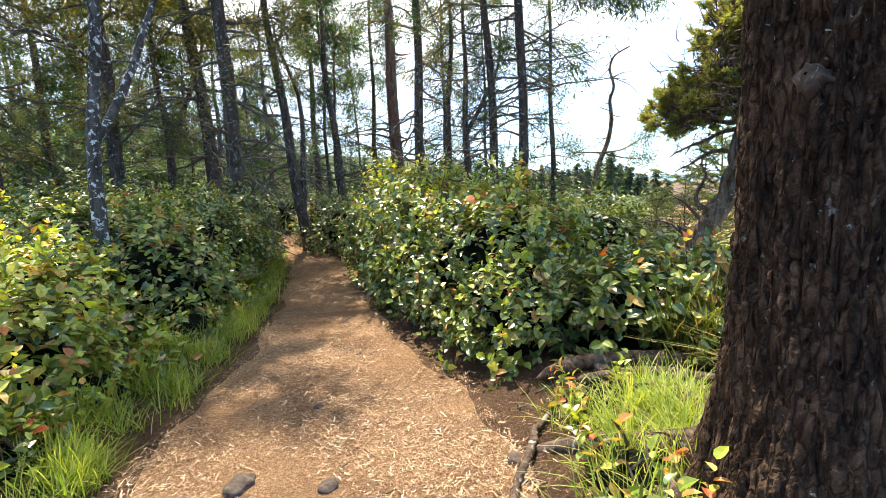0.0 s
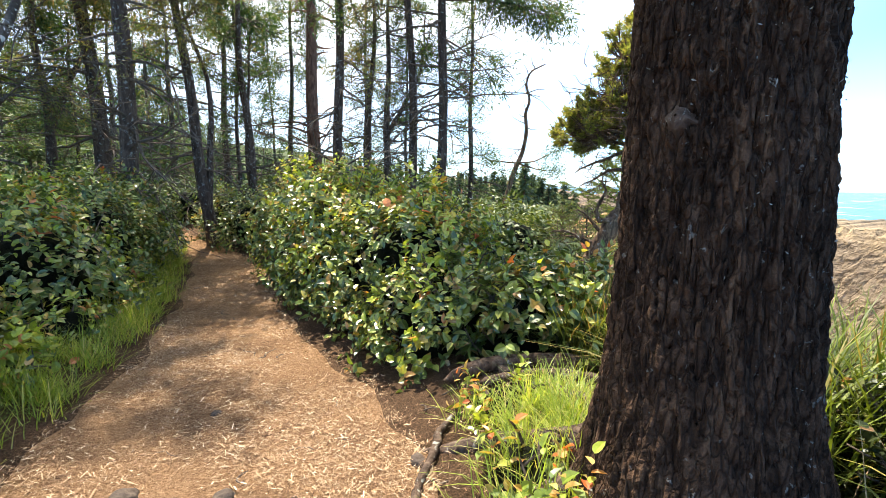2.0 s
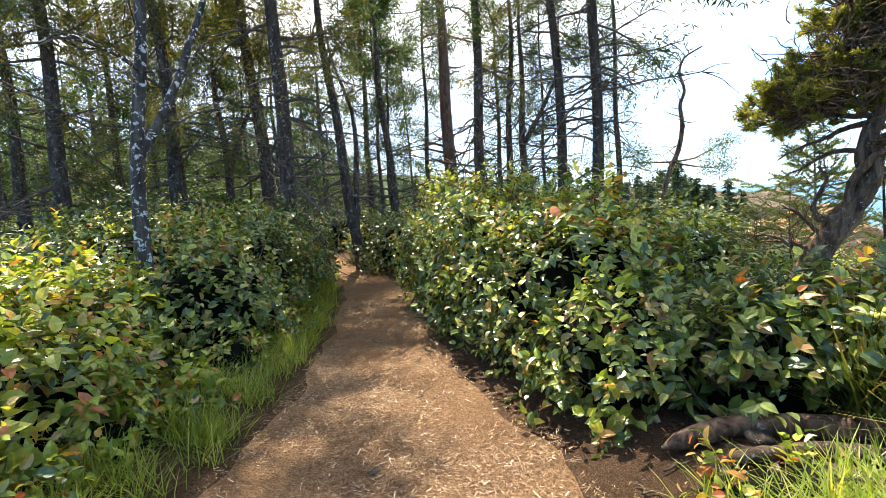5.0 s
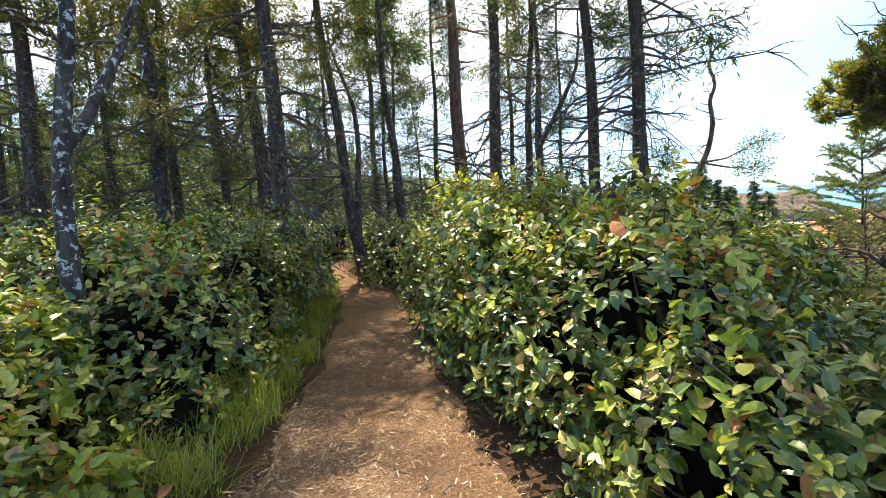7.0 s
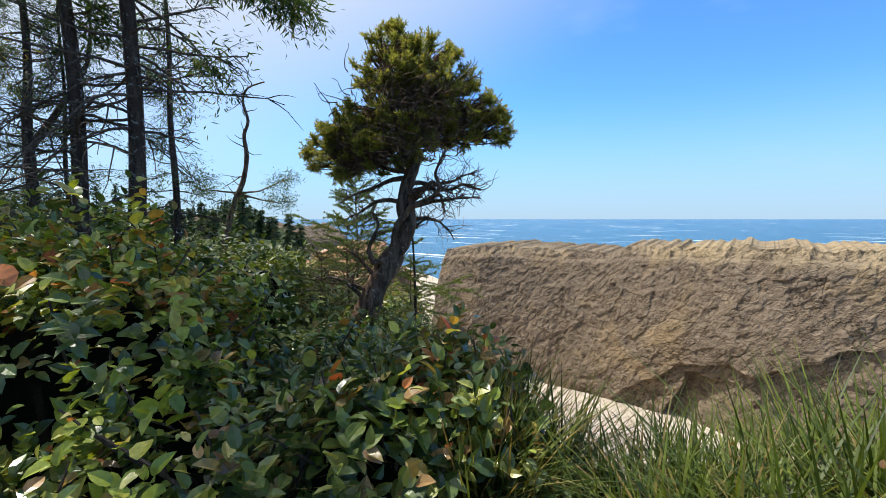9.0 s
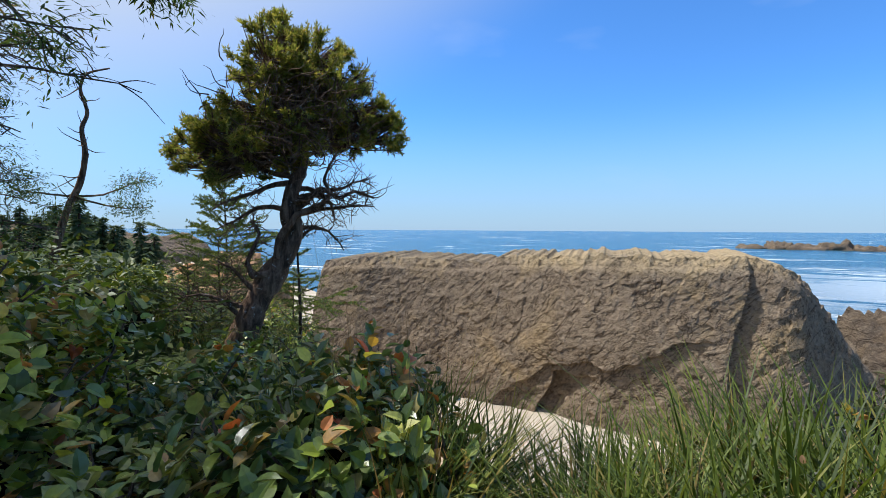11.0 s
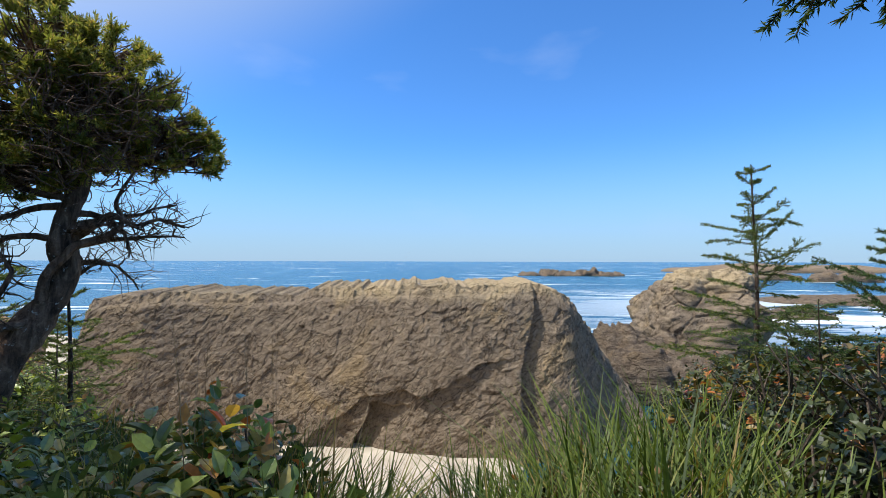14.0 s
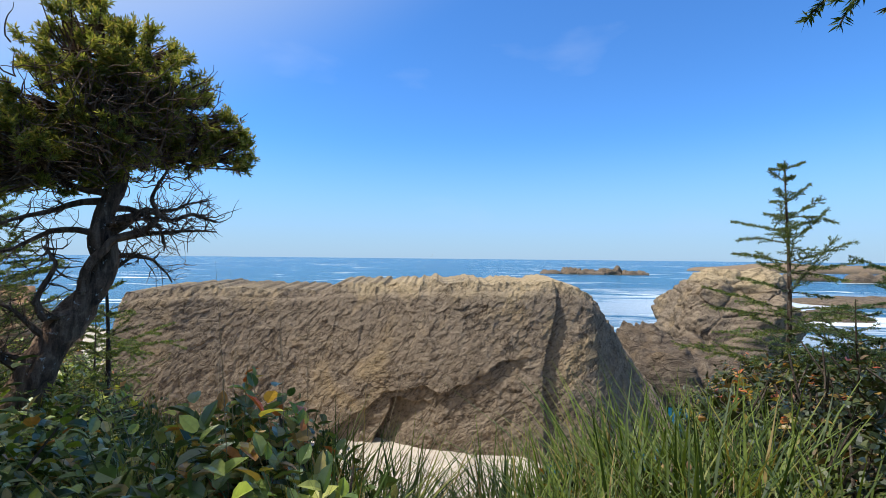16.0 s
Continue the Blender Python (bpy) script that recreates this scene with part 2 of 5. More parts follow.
def cliff_material():
    """Pitted grey-tan sandstone with slanting cracks, ochre stains and a pale weathered crest."""
    m, n, l, b = material("sandstone_cliff", 0.94, 0.12)
    c = place_coords(n, l)
    big = noise_node(n, l, 0.22, 5, 0.6, c, 0.6)
    mid = noise_node(n, l, 1.5, 6, 0.68, turned_coords(n, l, 38, (1, 0.75, 1.2)), 1.0)
    pits = noise_node(n, l, 5.5, 8, 0.74, turned_coords(n, l, 38, (1, 0.85, 1.1)), 0.6)
    r = ramp(n, [(0.30, (0.145, 0.108, 0.074)), (0.5, (0.225, 0.172, 0.120)), (0.70, (0.30, 0.235, 0.165))])
    l.new(mid.outputs[0], r.inputs[0])
    stain = ramp(n, [(0.53, (0, 0, 0)), (0.66, (0.75, 0.75, 0.75))])
    l.new(big.outputs[0], stain.inputs[0])
    colour = mix_colour(n, l, stain.outputs[0], r.outputs[0], (0.34, 0.245, 0.135))
    # The crest has weathered to pale ochre.
    xyz, high, edge = n.new("ShaderNodeSeparateXYZ"), n.new("ShaderNodeMath"), n.new("ShaderNodeMapRange")
    l.new(c, xyz.inputs[0])
    high.operation, high.inputs[1].default_value = "MULTIPLY_ADD", 2.6
    l.new(big.outputs[0], high.inputs[0])
    l.new(xyz.outputs["Z"], high.inputs[2])
    edge.inputs["From Min"].default_value, edge.inputs["From Max"].default_value, edge.inputs["To Max"].default_value = 0.15, 1.3, 0.75
    l.new(high.outputs[0], edge.inputs["Value"])
    colour = mix_colour(n, l, edge.outputs[0], colour, (0.44, 0.34, 0.20))
    dots = ramp(n, [(0.30, (0.42, 0.40, 0.38)), (0.46, (0.92, 0.92, 0.92)), (0.72, (1.22, 1.21, 1.2))])
    l.new(pits.outputs[0], dots.inputs[0])
    colour = mix_colour(n, l, 1.0, colour, dots.outputs[0], "MULTIPLY")
    # Thin winding cracks, slanting up the face.
    def veins(scale, turn, stretch, width):
        f, off = noise_node(n, l, scale, 4, 0.6, turned_coords(n, l, turn, stretch), 0.8), n.new("ShaderNodeMath")
        off.operation, off.inputs[1].default_value = "SUBTRACT", 0.5
        size = n.new("ShaderNodeMath")
        size.operation = "ABSOLUTE"
        l.new(f.outputs[0], off.inputs[0])
        l.new(off.outputs[0], size.inputs[0])
        line = ramp(n, [(0.0, (0.22, 0.20, 0.19)), (width, (1, 1, 1))])
        l.new(size.outputs[0], line.inputs[0])
        return line.outputs[0]

    split = mix_colour(n, l, 1.0, veins(0.42, 42, (1, 0.45, 1.3), 0.012), veins(1.1, 30, (1, 0.5, 1.3), 0.016), "MULTIPLY")
    l.new(mix_colour(n, l, 0.7, colour, split, "MULTIPLY"), b.inputs["Base Color"])
    add, both = n.new("ShaderNodeMath"), n.new("ShaderNodeMath")
    add.operation, add.inputs[1].default_value = "MULTIPLY_ADD", 0.7
    l.new(pits.outputs[0], add.inputs[0])
    l.new(mid.outputs[0], add.inputs[2])
    both.operation, both.inputs[1].default_value = "MULTIPLY_ADD", 0.35
    l.new(split, both.inputs[0])
    l.new(add.outputs[0], both.inputs[2])
    bump(n, l, both.outputs[0], b, 0.9, 0.13)
    return m


SALAL = leaf_material("salal_leaf", [(0.0, (0.040, 0.068, 0.018)), (0.4, (0.095, 0.145, 0.030)), (0.68, (0.18, 0.23, 0.048)), (0.84, (0.34, 0.35, 0.085)),
                                     (0.93, (0.38, 0.28, 0.09)), (1.0, (0.34, 0.19, 0.09))], 0.32, 0.6, 0.10)
SALAL_LIGHT = leaf_material("salal_leaf_light", [(0.0, (0.15, 0.22, 0.035)), (0.5, (0.31, 0.38, 0.05)), (0.82, (0.50, 0.48, 0.11)), (0.93, (0.48, 0.29, 0.08)), (1.0, (0.48, 0.15, 0.06))], 0.36, 0.55, 0.30)
SALAL_RED = leaf_material("salal_leaf_turning", [(0.0, (0.28, 0.24, 0.05)), (0.5, (0.42, 0.25, 0.07)), (1.0, (0.50, 0.10, 0.04))], 0.4, 0.45, 0.35)
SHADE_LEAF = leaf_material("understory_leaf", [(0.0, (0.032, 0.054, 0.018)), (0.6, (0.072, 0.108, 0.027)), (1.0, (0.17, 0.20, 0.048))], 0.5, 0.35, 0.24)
GRASS = leaf_material("grass_blade", [(0.0, (0.13, 0.21, 0.035)), (0.55, (0.28, 0.37, 0.06)), (0.88, (0.44, 0.46, 0.12)), (1.0, (0.50, 0.42, 0.20))], 0.45, 0.4, 0.45)
GRASS_DARK = leaf_material("shore_grass_blade", [(0.0, (0.025, 0.046, 0.010)), (0.45, (0.08, 0.115, 0.022)), (0.8, (0.20, 0.21, 0.045)), (1.0, (0.30, 0.19, 0.08))], 0.55, 0.18, 0.22)
GRASS_TALL = leaf_material("tall_grass_blade", [(0.0, (0.035, 0.062, 0.014)), (0.5, (0.11, 0.145, 0.026)), (0.86, (0.17, 0.215, 0.04)), (1.0, (0.30, 0.20, 0.08))], 0.5, 0.25, 0.3)
SHORE_LEAF = leaf_material("shore_shrub_leaf", [(0.0, (0.016, 0.026, 0.010)), (0.55, (0.045, 0.06, 0.018)), (0.85, (0.11, 0.12, 0.03)), (1.0, (0.17, 0.09, 0.04))], 0.45, 0.4, 0.12)
STRAW = island_material("dry_straw", [(0.0, (0.20, 0.13, 0.07)), (1.0, (0.42, 0.32, 0.18))])
NEEDLES = leaf_material("spruce_needle", [(0.0, (0.030, 0.065, 0.028)), (0.6, (0.065, 0.12, 0.04)), (0.88, (0.13, 0.18, 0.055)), (1.0, (0.22, 0.16, 0.07))], 0.55, 0.3, 0.3)
NEEDLES_DRY = leaf_material("browning_needle", [(0.0, (0.07, 0.10, 0.035)), (0.5, (0.15, 0.16, 0.055)), (1.0, (0.24, 0.16, 0.07))], 0.6, 0.2, 0.32)
PINE_NEEDLES = leaf_material("pine_needle", [(0.0, (0.12, 0.14, 0.04)), (0.5, (0.22, 0.25, 0.07)), (0.8, (0.33, 0.33, 0.11)), (1.0, (0.42, 0.29, 0.15))], 0.5, 0.35, 0.55)
YOUNG_NEEDLES = leaf_material("young_spruce_needle", [(0.0, (0.05, 0.085, 0.025)), (0.6, (0.11, 0.155, 0.04)), (1.0, (0.24, 0.27, 0.065))], 0.5, 0.3, 0.35)
# Paler and bluer than the near needles: distance haze put into the colour.
FAR_NEEDLES = leaf_material("far_forest", [(0.0, (0.045, 0.08, 0.05)), (0.7, (0.10, 0.14, 0.08)), (1.0, (0.18, 0.20, 0.10))], 0.7, 0.1, 0.25)
BARK = bark_material("spruce_bark", (0.035, 0.025, 0.019), (0.085, 0.060, 0.045), (0.16, 0.12, 0.09), 1.0, 0.25, (0.24, 0.24, 0.21))
BARK_RED = bark_material("red_bark", (0.07, 0.035, 0.022), (0.17, 0.09, 0.06), (0.27, 0.17, 0.12))
BARK_BIRCH = bark_material("blotched_bark", (0.03, 0.026, 0.022), (0.08, 0.07, 0.06), (0.16, 0.15, 0.13), 1.0, 0.33, (0.55, 0.55, 0.51))
BARK_BIG = bark_material("old_spruce_bark", (0.017, 0.011, 0.007), (0.064, 0.038, 0.024), (0.155, 0.095, 0.058), 1.6, 0.06, (0.20, 0.20, 0.18), 0.02, 0.65)
BARK_PINE = bark_material("pine_bark", (0.035, 0.023, 0.016), (0.15, 0.098, 0.066), (0.32, 0.225, 0.155), 1.0, 0.1, (0.4, 0.4, 0.36))
TWIG = bark_material("dead_twig", (0.05, 0.04, 0.032), (0.12, 0.095, 0.075), (0.22, 0.18, 0.14), 2.0)
MULCH = litter_material("wood_chip_mulch", (0.13, 0.072, 0.038), (0.37, 0.23, 0.128), (0.62, 0.47, 0.30))
SOIL = litter_material("forest_litter", (0.05, 0.032, 0.02), (0.14, 0.086, 0.05), (0.30, 0.20, 0.12))
CHIPS = island_material("wood_chips", [(0.0, (0.10, 0.052, 0.028)), (0.4, (0.30, 0.175, 0.098)), (0.75, (0.48, 0.335, 0.20)), (1.0, (0.68, 0.54, 0.37))])
STONE = rock_material("brown_stone", (0.04, 0.03, 0.025), (0.085, 0.066, 0.052), (0.15, 0.12, 0.095), (0.18, 0.13, 0.09), 8, 0.01)
SANDSTONE = rock_material("sandstone", (0.11, 0.082, 0.057), (0.215, 0.162, 0.112), (0.31, 0.24, 0.168), (0.36, 0.25, 0.13), 1.8, 0.23)
CLIFF = cliff_material()
ORANGE_ROCK = rock_material("iron_stained_sandstone", (0.28, 0.14, 0.07), (0.44, 0.27, 0.15), (0.52, 0.37, 0.22), (0.48, 0.22, 0.10))
DARK_ROCK = rock_material("dark_shore_rock", (0.07, 0.053, 0.04), (0.17, 0.13, 0.095), (0.32, 0.255, 0.185), (0.26, 0.185, 0.115), 1.3, 0.5)
# Near-black on purpose: the shade deep in a bush is put into this colour.
THICKET_SHADE = litter_material("thicket_shade", (0.005, 0.007, 0.003), (0.011, 0.014, 0.006), (0.022, 0.024, 0.010), 1.0)


# ---- mesh building ----
def quads(name, verts, faces, mat, smooth=False):
    """A mesh from arrays: vertices (n, 3), four-cornered faces (m, 4)."""
    me = bpy.data.meshes.new(name)
    verts, faces = np.asarray(verts, np.float32), np.asarray(faces, np.int32)
    me.vertices.add(len(verts))
    me.vertices.foreach_set("co", verts.ravel())
    me.loops.add(faces.size)
    me.loops.foreach_set("vertex_index", faces.ravel())
    me.polygons.add(len(faces))
    me.polygons.foreach_set("loop_start", np.arange(0, faces.size, 4, dtype=np.int32))
    me.polygons.foreach_set("use_smooth", np.full(len(faces), smooth))
    me.update(calc_edges=True)
    me.materials.append(mat)
    return me


def thing(name, label, category, group="", kind="", at=(0, 0, 0)):
    ob = new(name)
    ob.location = at
    return tagged(ob, label, category, group, kind)


def part(name, me, parent, label="", kind=""):
    ob = new(name, me)
    ob.parent = parent
    ob.matrix_parent_inverse = Matrix.Translation(-parent.location)
    return tagged(ob, label, kind=kind)


def unit(v):
    return v / np.maximum(np.linalg.norm(v, axis=-1, keepdims=True), 1e-9)


LEAF_PLAN = np.array([(0, 0, 0), (0, 0.30, 0), (0, 0.64, 0), (0, 1, 0), (-0.33, 0.10, 0.7), (0.33, 0.10, 0.7), (-0.5, 0.36, 1), (0.5, 0.36, 1), (-0.39, 0.70, 0.9), (0.39, 0.70, 0.9)])
LEAF_FACES = np.array([(0, 1, 6, 4), (0, 5, 7, 1), (1, 2, 8, 6), (1, 7, 9, 2), (2, 9, 3, 8)])
BLADE_PLAN = np.array([(-0.5, 0, 0), (0.5, 0, 0), (-0.42, 0.4, 0), (0.42, 0.4, 0), (-0.28, 0.75, 0), (0.28, 0.75, 0), (-0.03, 1, 0), (0.03, 1, 0)])
BLADE_FACES = np.array([(0, 1, 3, 2), (2, 3, 5, 4), (4, 5, 7, 6)])
KITE_PLAN = np.array([(0, 0, 0), (0.5, 0.42, 0), (0, 1, 0), (-0.5, 0.42, 0)])
KITE_FACES = np.array([(0, 1, 2, 3)])


def scatter_leaves(base, way, up, length, width, plan=LEAF_PLAN, faces=LEAF_FACES, fold=0.25, droop=0.25):
    """Many leaves at once: at base, pointing along way, the upper side towards up."""
    n = len(base)
    way = unit(way)
    side = unit(np.cross(way, up))
    over = np.cross(side, way)
    length, width = np.broadcast_to(length, n), np.broadcast_to(width, n)
    droop = np.broadcast_to(droop, n)
    px, py, pf = plan.T
    v = (base[:, None] + side[:, None] * (width[:, None] * px)[..., None] + way[:, None] * (length[:, None] * py)[..., None]
         + over[:, None] * (width[:, None] * fold * pf - (droop * length)[:, None] * py ** 2)[..., None])
    f = faces[None] + (np.arange(n) * len(plan))[:, None, None]
    return v.reshape(-1, 3), f.reshape(-1, 4)


def join(pieces):
    vs, fs, k = [], [], 0
    for v, f in pieces:
        vs.append(np.asarray(v))
        fs.append(np.asarray(f) + k)
        k += len(v)
    return np.concatenate(vs), np.concatenate(fs)


def tube(points, radii, sides=8, rough=0.0, rng=RNG):
    """A tapered stem along points."""
    p, r = np.asarray(points, float), np.asarray(radii, float)
    t = unit(np.gradient(p, axis=0))
    a = unit(np.cross(t, np.array([0.31, 0.95, 0.07])))
    b = np.cross(t, a)
    ang = np.linspace(0, 2 * np.pi, sides, endpoint=False)
    rr = r[:, None] * (1 + rough * rng.normal(size=(len(p), sides)))
    v = p[:, None] + rr[..., None] * (np.cos(ang)[:, None] * a[:, None] + np.sin(ang)[:, None] * b[:, None])
    i, j = np.meshgrid(np.arange(len(p) - 1), np.arange(sides), indexing="ij")
    k = (j + 1) % sides
    f = np.stack([i * sides + j, i * sides + k, (i + 1) * sides + k, (i + 1) * sides + j], -1).reshape(-1, 4)
    return v.reshape(-1, 3), f


def bent(start, way, length, bend, steps=6, wander=0.06, rng=RNG):
    """Points of a limb that leaves start along way and bends by bend."""
    pts, p, d = [np.array(start, float)], np.array(start, float), np.array(way, float)
    d = d / np.linalg.norm(d)
    for _ in range(steps):
        d = d + np.array(bend) / steps + rng.normal(size=3) * wander
        d = d / np.linalg.norm(d)
        p = p + d * length / steps
        pts.append(p.copy())
    return np.array(pts)


# ---- the lie of the land ----
COAST_Y = [-60, -6, -2, 0.5, 2.0, 3.2, 4.5, 6, 8, 12, 20, 40, 80, 150, 400]
COAST_X = [16, 11, 9.4, 4.8, 3.4, 2.5, 2.8, 4.1, 5.2, 6.4, 8.5, 17, 36, 62, 120]
PATH_Y = [-6, 0, 2.2, 3.3, 4.2, 5.7, 7.4, 9.2, 11.9, 14.0, 15.5]
PATH_L = [-1.5, -1.55, -1.77, -1.84, -1.86, -2.15, -2.57, -3.1, -4.2, -5.6, -7.5]
PATH_R = [0.7, 0.50, 0.36, 0.12, -0.46, -0.95, -1.42, -2.0, -3.7, -4.9, -6.4]


def smooth(a, b, x):
    t = np.clip((x - a) / (b - a), 0, 1)
    return t * t * (3 - 2 * t)


def lumps(x, y, size, seed=0.0):
    """Soft lumps between -1 and 1."""
    a, b = x / size + seed, y / size - seed
    return (np.sin(1.3 * a + 1.7 * np.sin(0.9 * b + seed)) + np.sin(1.1 * b + 1.3 * np.sin(1.2 * a)) + np.sin(0.8 * (a + b) + 2.1)) / 3


def height(x, y):
    x, y = np.asarray(x, float), np.asarray(y, float)
    left, right = np.interp(y, PATH_Y, PATH_L), np.interp(y, PATH_Y, PATH_R)
    beside = np.maximum(np.maximum(left - x, x - right), 0)
    z = 0.12 * smooth(0.0, 0.7, beside) + 0.05 * lumps(x, y, 0.8, 1.0) * smooth(0, 0.5, beside) + 0.012 * lumps(x, y, 0.35, 4.0)
    z = z + 0.22 * np.exp(-((x - 1.35) ** 2 / 1.1 + (y - 1.5) ** 2 / 3.0))
    inland = np.maximum(-x - 9, 0) + 0.5 * np.maximum(y - 30, 0) * smooth(-12, -40, x)
    z = z + 0.10 * inland - 0.0004 * np.minimum(inland, 120) ** 2
    out = x - np.interp(y, COAST_Y, COAST_X) + 0.25 * lumps(x, y, 0.9, 2.0)
    z = z - 9.9 * smooth(-0.3, 6.0, out) - 0.12 * smooth(-1.5, 0, out) - 2.5 * smooth(26, 50, out)
    z = z - 2.2 * smooth(3.0, -2.0, y) * smooth(8, 16, out)
    return z + 0.25 * lumps(x, y, 1.6, 3.0) * smooth(0.3, 2, out) * (1 - smooth(5, 9, out))


def axis(stops):
    """Grid lines, fine near the walk and coarse far off."""
    return np.concatenate([np.arange(a, b, s) for a, b, s in stops])


gx = axis([(-3000, -400, 650), (-400, -60, 34), (-60, -12, 4), (-12, -5, 0.5), (-5, 6, 0.11), (6, 14, 0.35), (14, 40, 1.6), (40, 120, 8), (120, 400, 70), (400, 3600, 800)])
gy = axis([(-3000, -400, 650), (-400, -40, 45), (-40, -6, 2), (-6, -1, 0.4), (-1, 10, 0.11), (10, 20, 0.35), (20, 60, 2), (60, 200, 10), (200, 400, 40), (400, 3600, 800)])
X, Y = np.meshgrid(gx, gy)
gv = np.stack([X, Y, height(X, Y)], -1).reshape(-1, 3)
i, j = np.meshgrid(np.arange(len(gy) - 1), np.arange(len(gx) - 1), indexing="ij")
k = i * len(gx) + j
gf = np.stack([k, k + 1, k + 1 + len(gx), k + len(gx)], -1).reshape(-1, 4)
ground_me = quads("ground", gv, gf, SOIL, True)
ground = tagged(new("ground", ground_me), "dark forest soil falling over a cliff edge to the beach", "ground", kind="structure")

def sand_material():
    m, n, l, b = material("beach_sand", 0.95, 0.1)
    c = place_coords(n, l)
    a, f = noise_node(n, l, 0.6, 4, 0.5, c), noise_node(n, l, 30, 4, 0.6, c)
    r = ramp(n, [(0.3, (0.42, 0.355, 0.265)), (0.7, (0.56, 0.48, 0.37))])
    l.new(a.outputs[0], r.inputs[0])
    s = ramp(n, [(0.3, (0.88, 0.88, 0.88)), (0.7, (1.08, 1.08, 1.08))])
    l.new(f.outputs[0], s.inputs[0])
    l.new(mix_colour(n, l, 1.0, r.outputs[0], s.outputs[0], "MULTIPLY"), b.inputs["Base Color"])
    bump(n, l, a.outputs[0], b, 0.5, 0.15)
    return m


# Sand where the sheet has reached the beach, stained bank on the slope.
ground_me.materials.append(sand_material())
ground_me.materials.append(ORANGE_ROCK)
ground_me.materials.append(litter_material("mossy_forest_floor", (0.03, 0.045, 0.018), (0.06, 0.085, 0.03), (0.12, 0.14, 0.06), 0.25))
gc = gv[gf].mean(1)
g_out = gc[:, 0] - np.interp(gc[:, 1], COAST_Y, COAST_X)
ground_me.polygons.foreach_set("material_index", np.where(g_out > 4.6, 1, np.where((g_out > 1.6) & (gc[:, 1] > 4.5) & (gc[:, 1] < 22), 2, np.where((gc[:, 1] > 17) | (gc[:, 0] < -9) | (gc[:, 0] > 2.4), 3, 0))).astype(np.int32))

# The trodden path lies a little above the soil.
py = np.arange(-5.5, 15.4, 0.1)
pt = np.linspace(0, 1, 34)
pl = np.interp(py, PATH_Y, PATH_L) - 0.05 + 0.07 * np.sin(py * 5.1) * np.sin(py * 1.7 + 1)
pr = np.interp(py, PATH_Y, PATH_R) + 0.05 + 0.08 * np.sin(py * 4.3 + 2) * np.sin(py * 2.1)
PX = pl[:, None] + (pr - pl)[:, None] * pt
PY = np.repeat(py[:, None], len(pt), 1)
PZ = height(PX, PY) + 0.022 - 0.05 * (np.abs(2 * pt - 1) ** 8)[None] + 0.006 * lumps(PX, PY, 0.09, 1.0)
i, j = np.meshgrid(np.arange(len(py) - 1), np.arange(len(pt) - 1), indexing="ij")
k = i * len(pt) + j
tagged(new("path", quads("path", np.stack([PX, PY, PZ], -1).reshape(-1, 3), np.stack([k, k + 1, k + 1 + len(pt), k + len(pt)], -1).reshape(-1, 4), MULCH, True)),
       "reddish brown wood-chip footpath between leafy bushes", "path", kind="structure")


# ---- the sea ----
def sea_material():
    m, n, l, b = material("sea_water", 0.18, 0.5)
    c = place_coords(n, l)
    far = noise_node(n, l, 0.02, 4, 0.6, place_coords(n, l, (1, 0.35, 1)))
    r = ramp(n, [(0.3, (0.006, 0.060, 0.120)), (0.7, (0.012, 0.105, 0.165))])
    l.new(far.outputs[0], r.inputs[0])
    streak = noise_node(n, l, 0.06, 8, 0.68, place_coords(n, l, (1.0, 0.22, 1)), 1.0)
    foam = ramp(n, [(0.60, (0, 0, 0)), (0.66, (1, 1, 1))])
    l.new(streak.outputs[0], foam.inputs[0])
    l.new(mix_colour(n, l, foam.outputs[0], r.outputs[0], (0.75, 0.78, 0.78)), b.inputs["Base Color"])
    # Surf round the reefs.
    where = n.new("ShaderNodeVectorMath")
    where.operation = "DISTANCE"
    where.inputs[1].default_value = (125 * 1.0, -75, 0)
    l.new(place_coords(n, l, (1, 1, 0)), where.inputs[0])
    near = ramp(n, [(0.0, (1, 1, 1)), (0.55, (0.45, 0.45, 0.45)), (1.0, (0, 0, 0))])
    scaled = n.new("ShaderNodeMath")
    scaled.operation, scaled.inputs[1].default_value = "DIVIDE", 95.0
    l.new(where.outputs["Value"], scaled.inputs[0])
    l.new(scaled.outputs[0], near.inputs[0])
    surf = noise_node(n, l, 0.045, 8, 0.62, place_coords(n, l, (1.0, 0.35, 1)), 1.2)
    surf_mask = ramp(n, [(0.47, (0, 0, 0)), (0.53, (1, 1, 1))])
    l.new(surf.outputs[0], surf_mask.inputs[0])
    both = mix_colour(n, l, 1.0, surf_mask.outputs[0], near.outputs[0], "MULTIPLY")
    foam_all = mix_colour(n, l, 1.0, foam.outputs[0], both, "LIGHTEN")
    l.new(mix_colour(n, l, foam_all, r.outputs[0], (0.80, 0.83, 0.83)), b.inputs["Base Color"])
    rough = ramp(n, [(0.0, (0.22, 0.22, 0.22)), (1.0, (0.9, 0.9, 0.9))])
    l.new(foam.outputs[0], rough.inputs[0])
    l.new(rough.outputs[0], b.inputs["Roughness"])
    waves = noise_node(n, l, 0.7, 6, 0.6, place_coords(n, l, (1, 0.4, 1)))
    bump(n, l, waves.outputs[0], b, 0.7, 0.6)
    return m


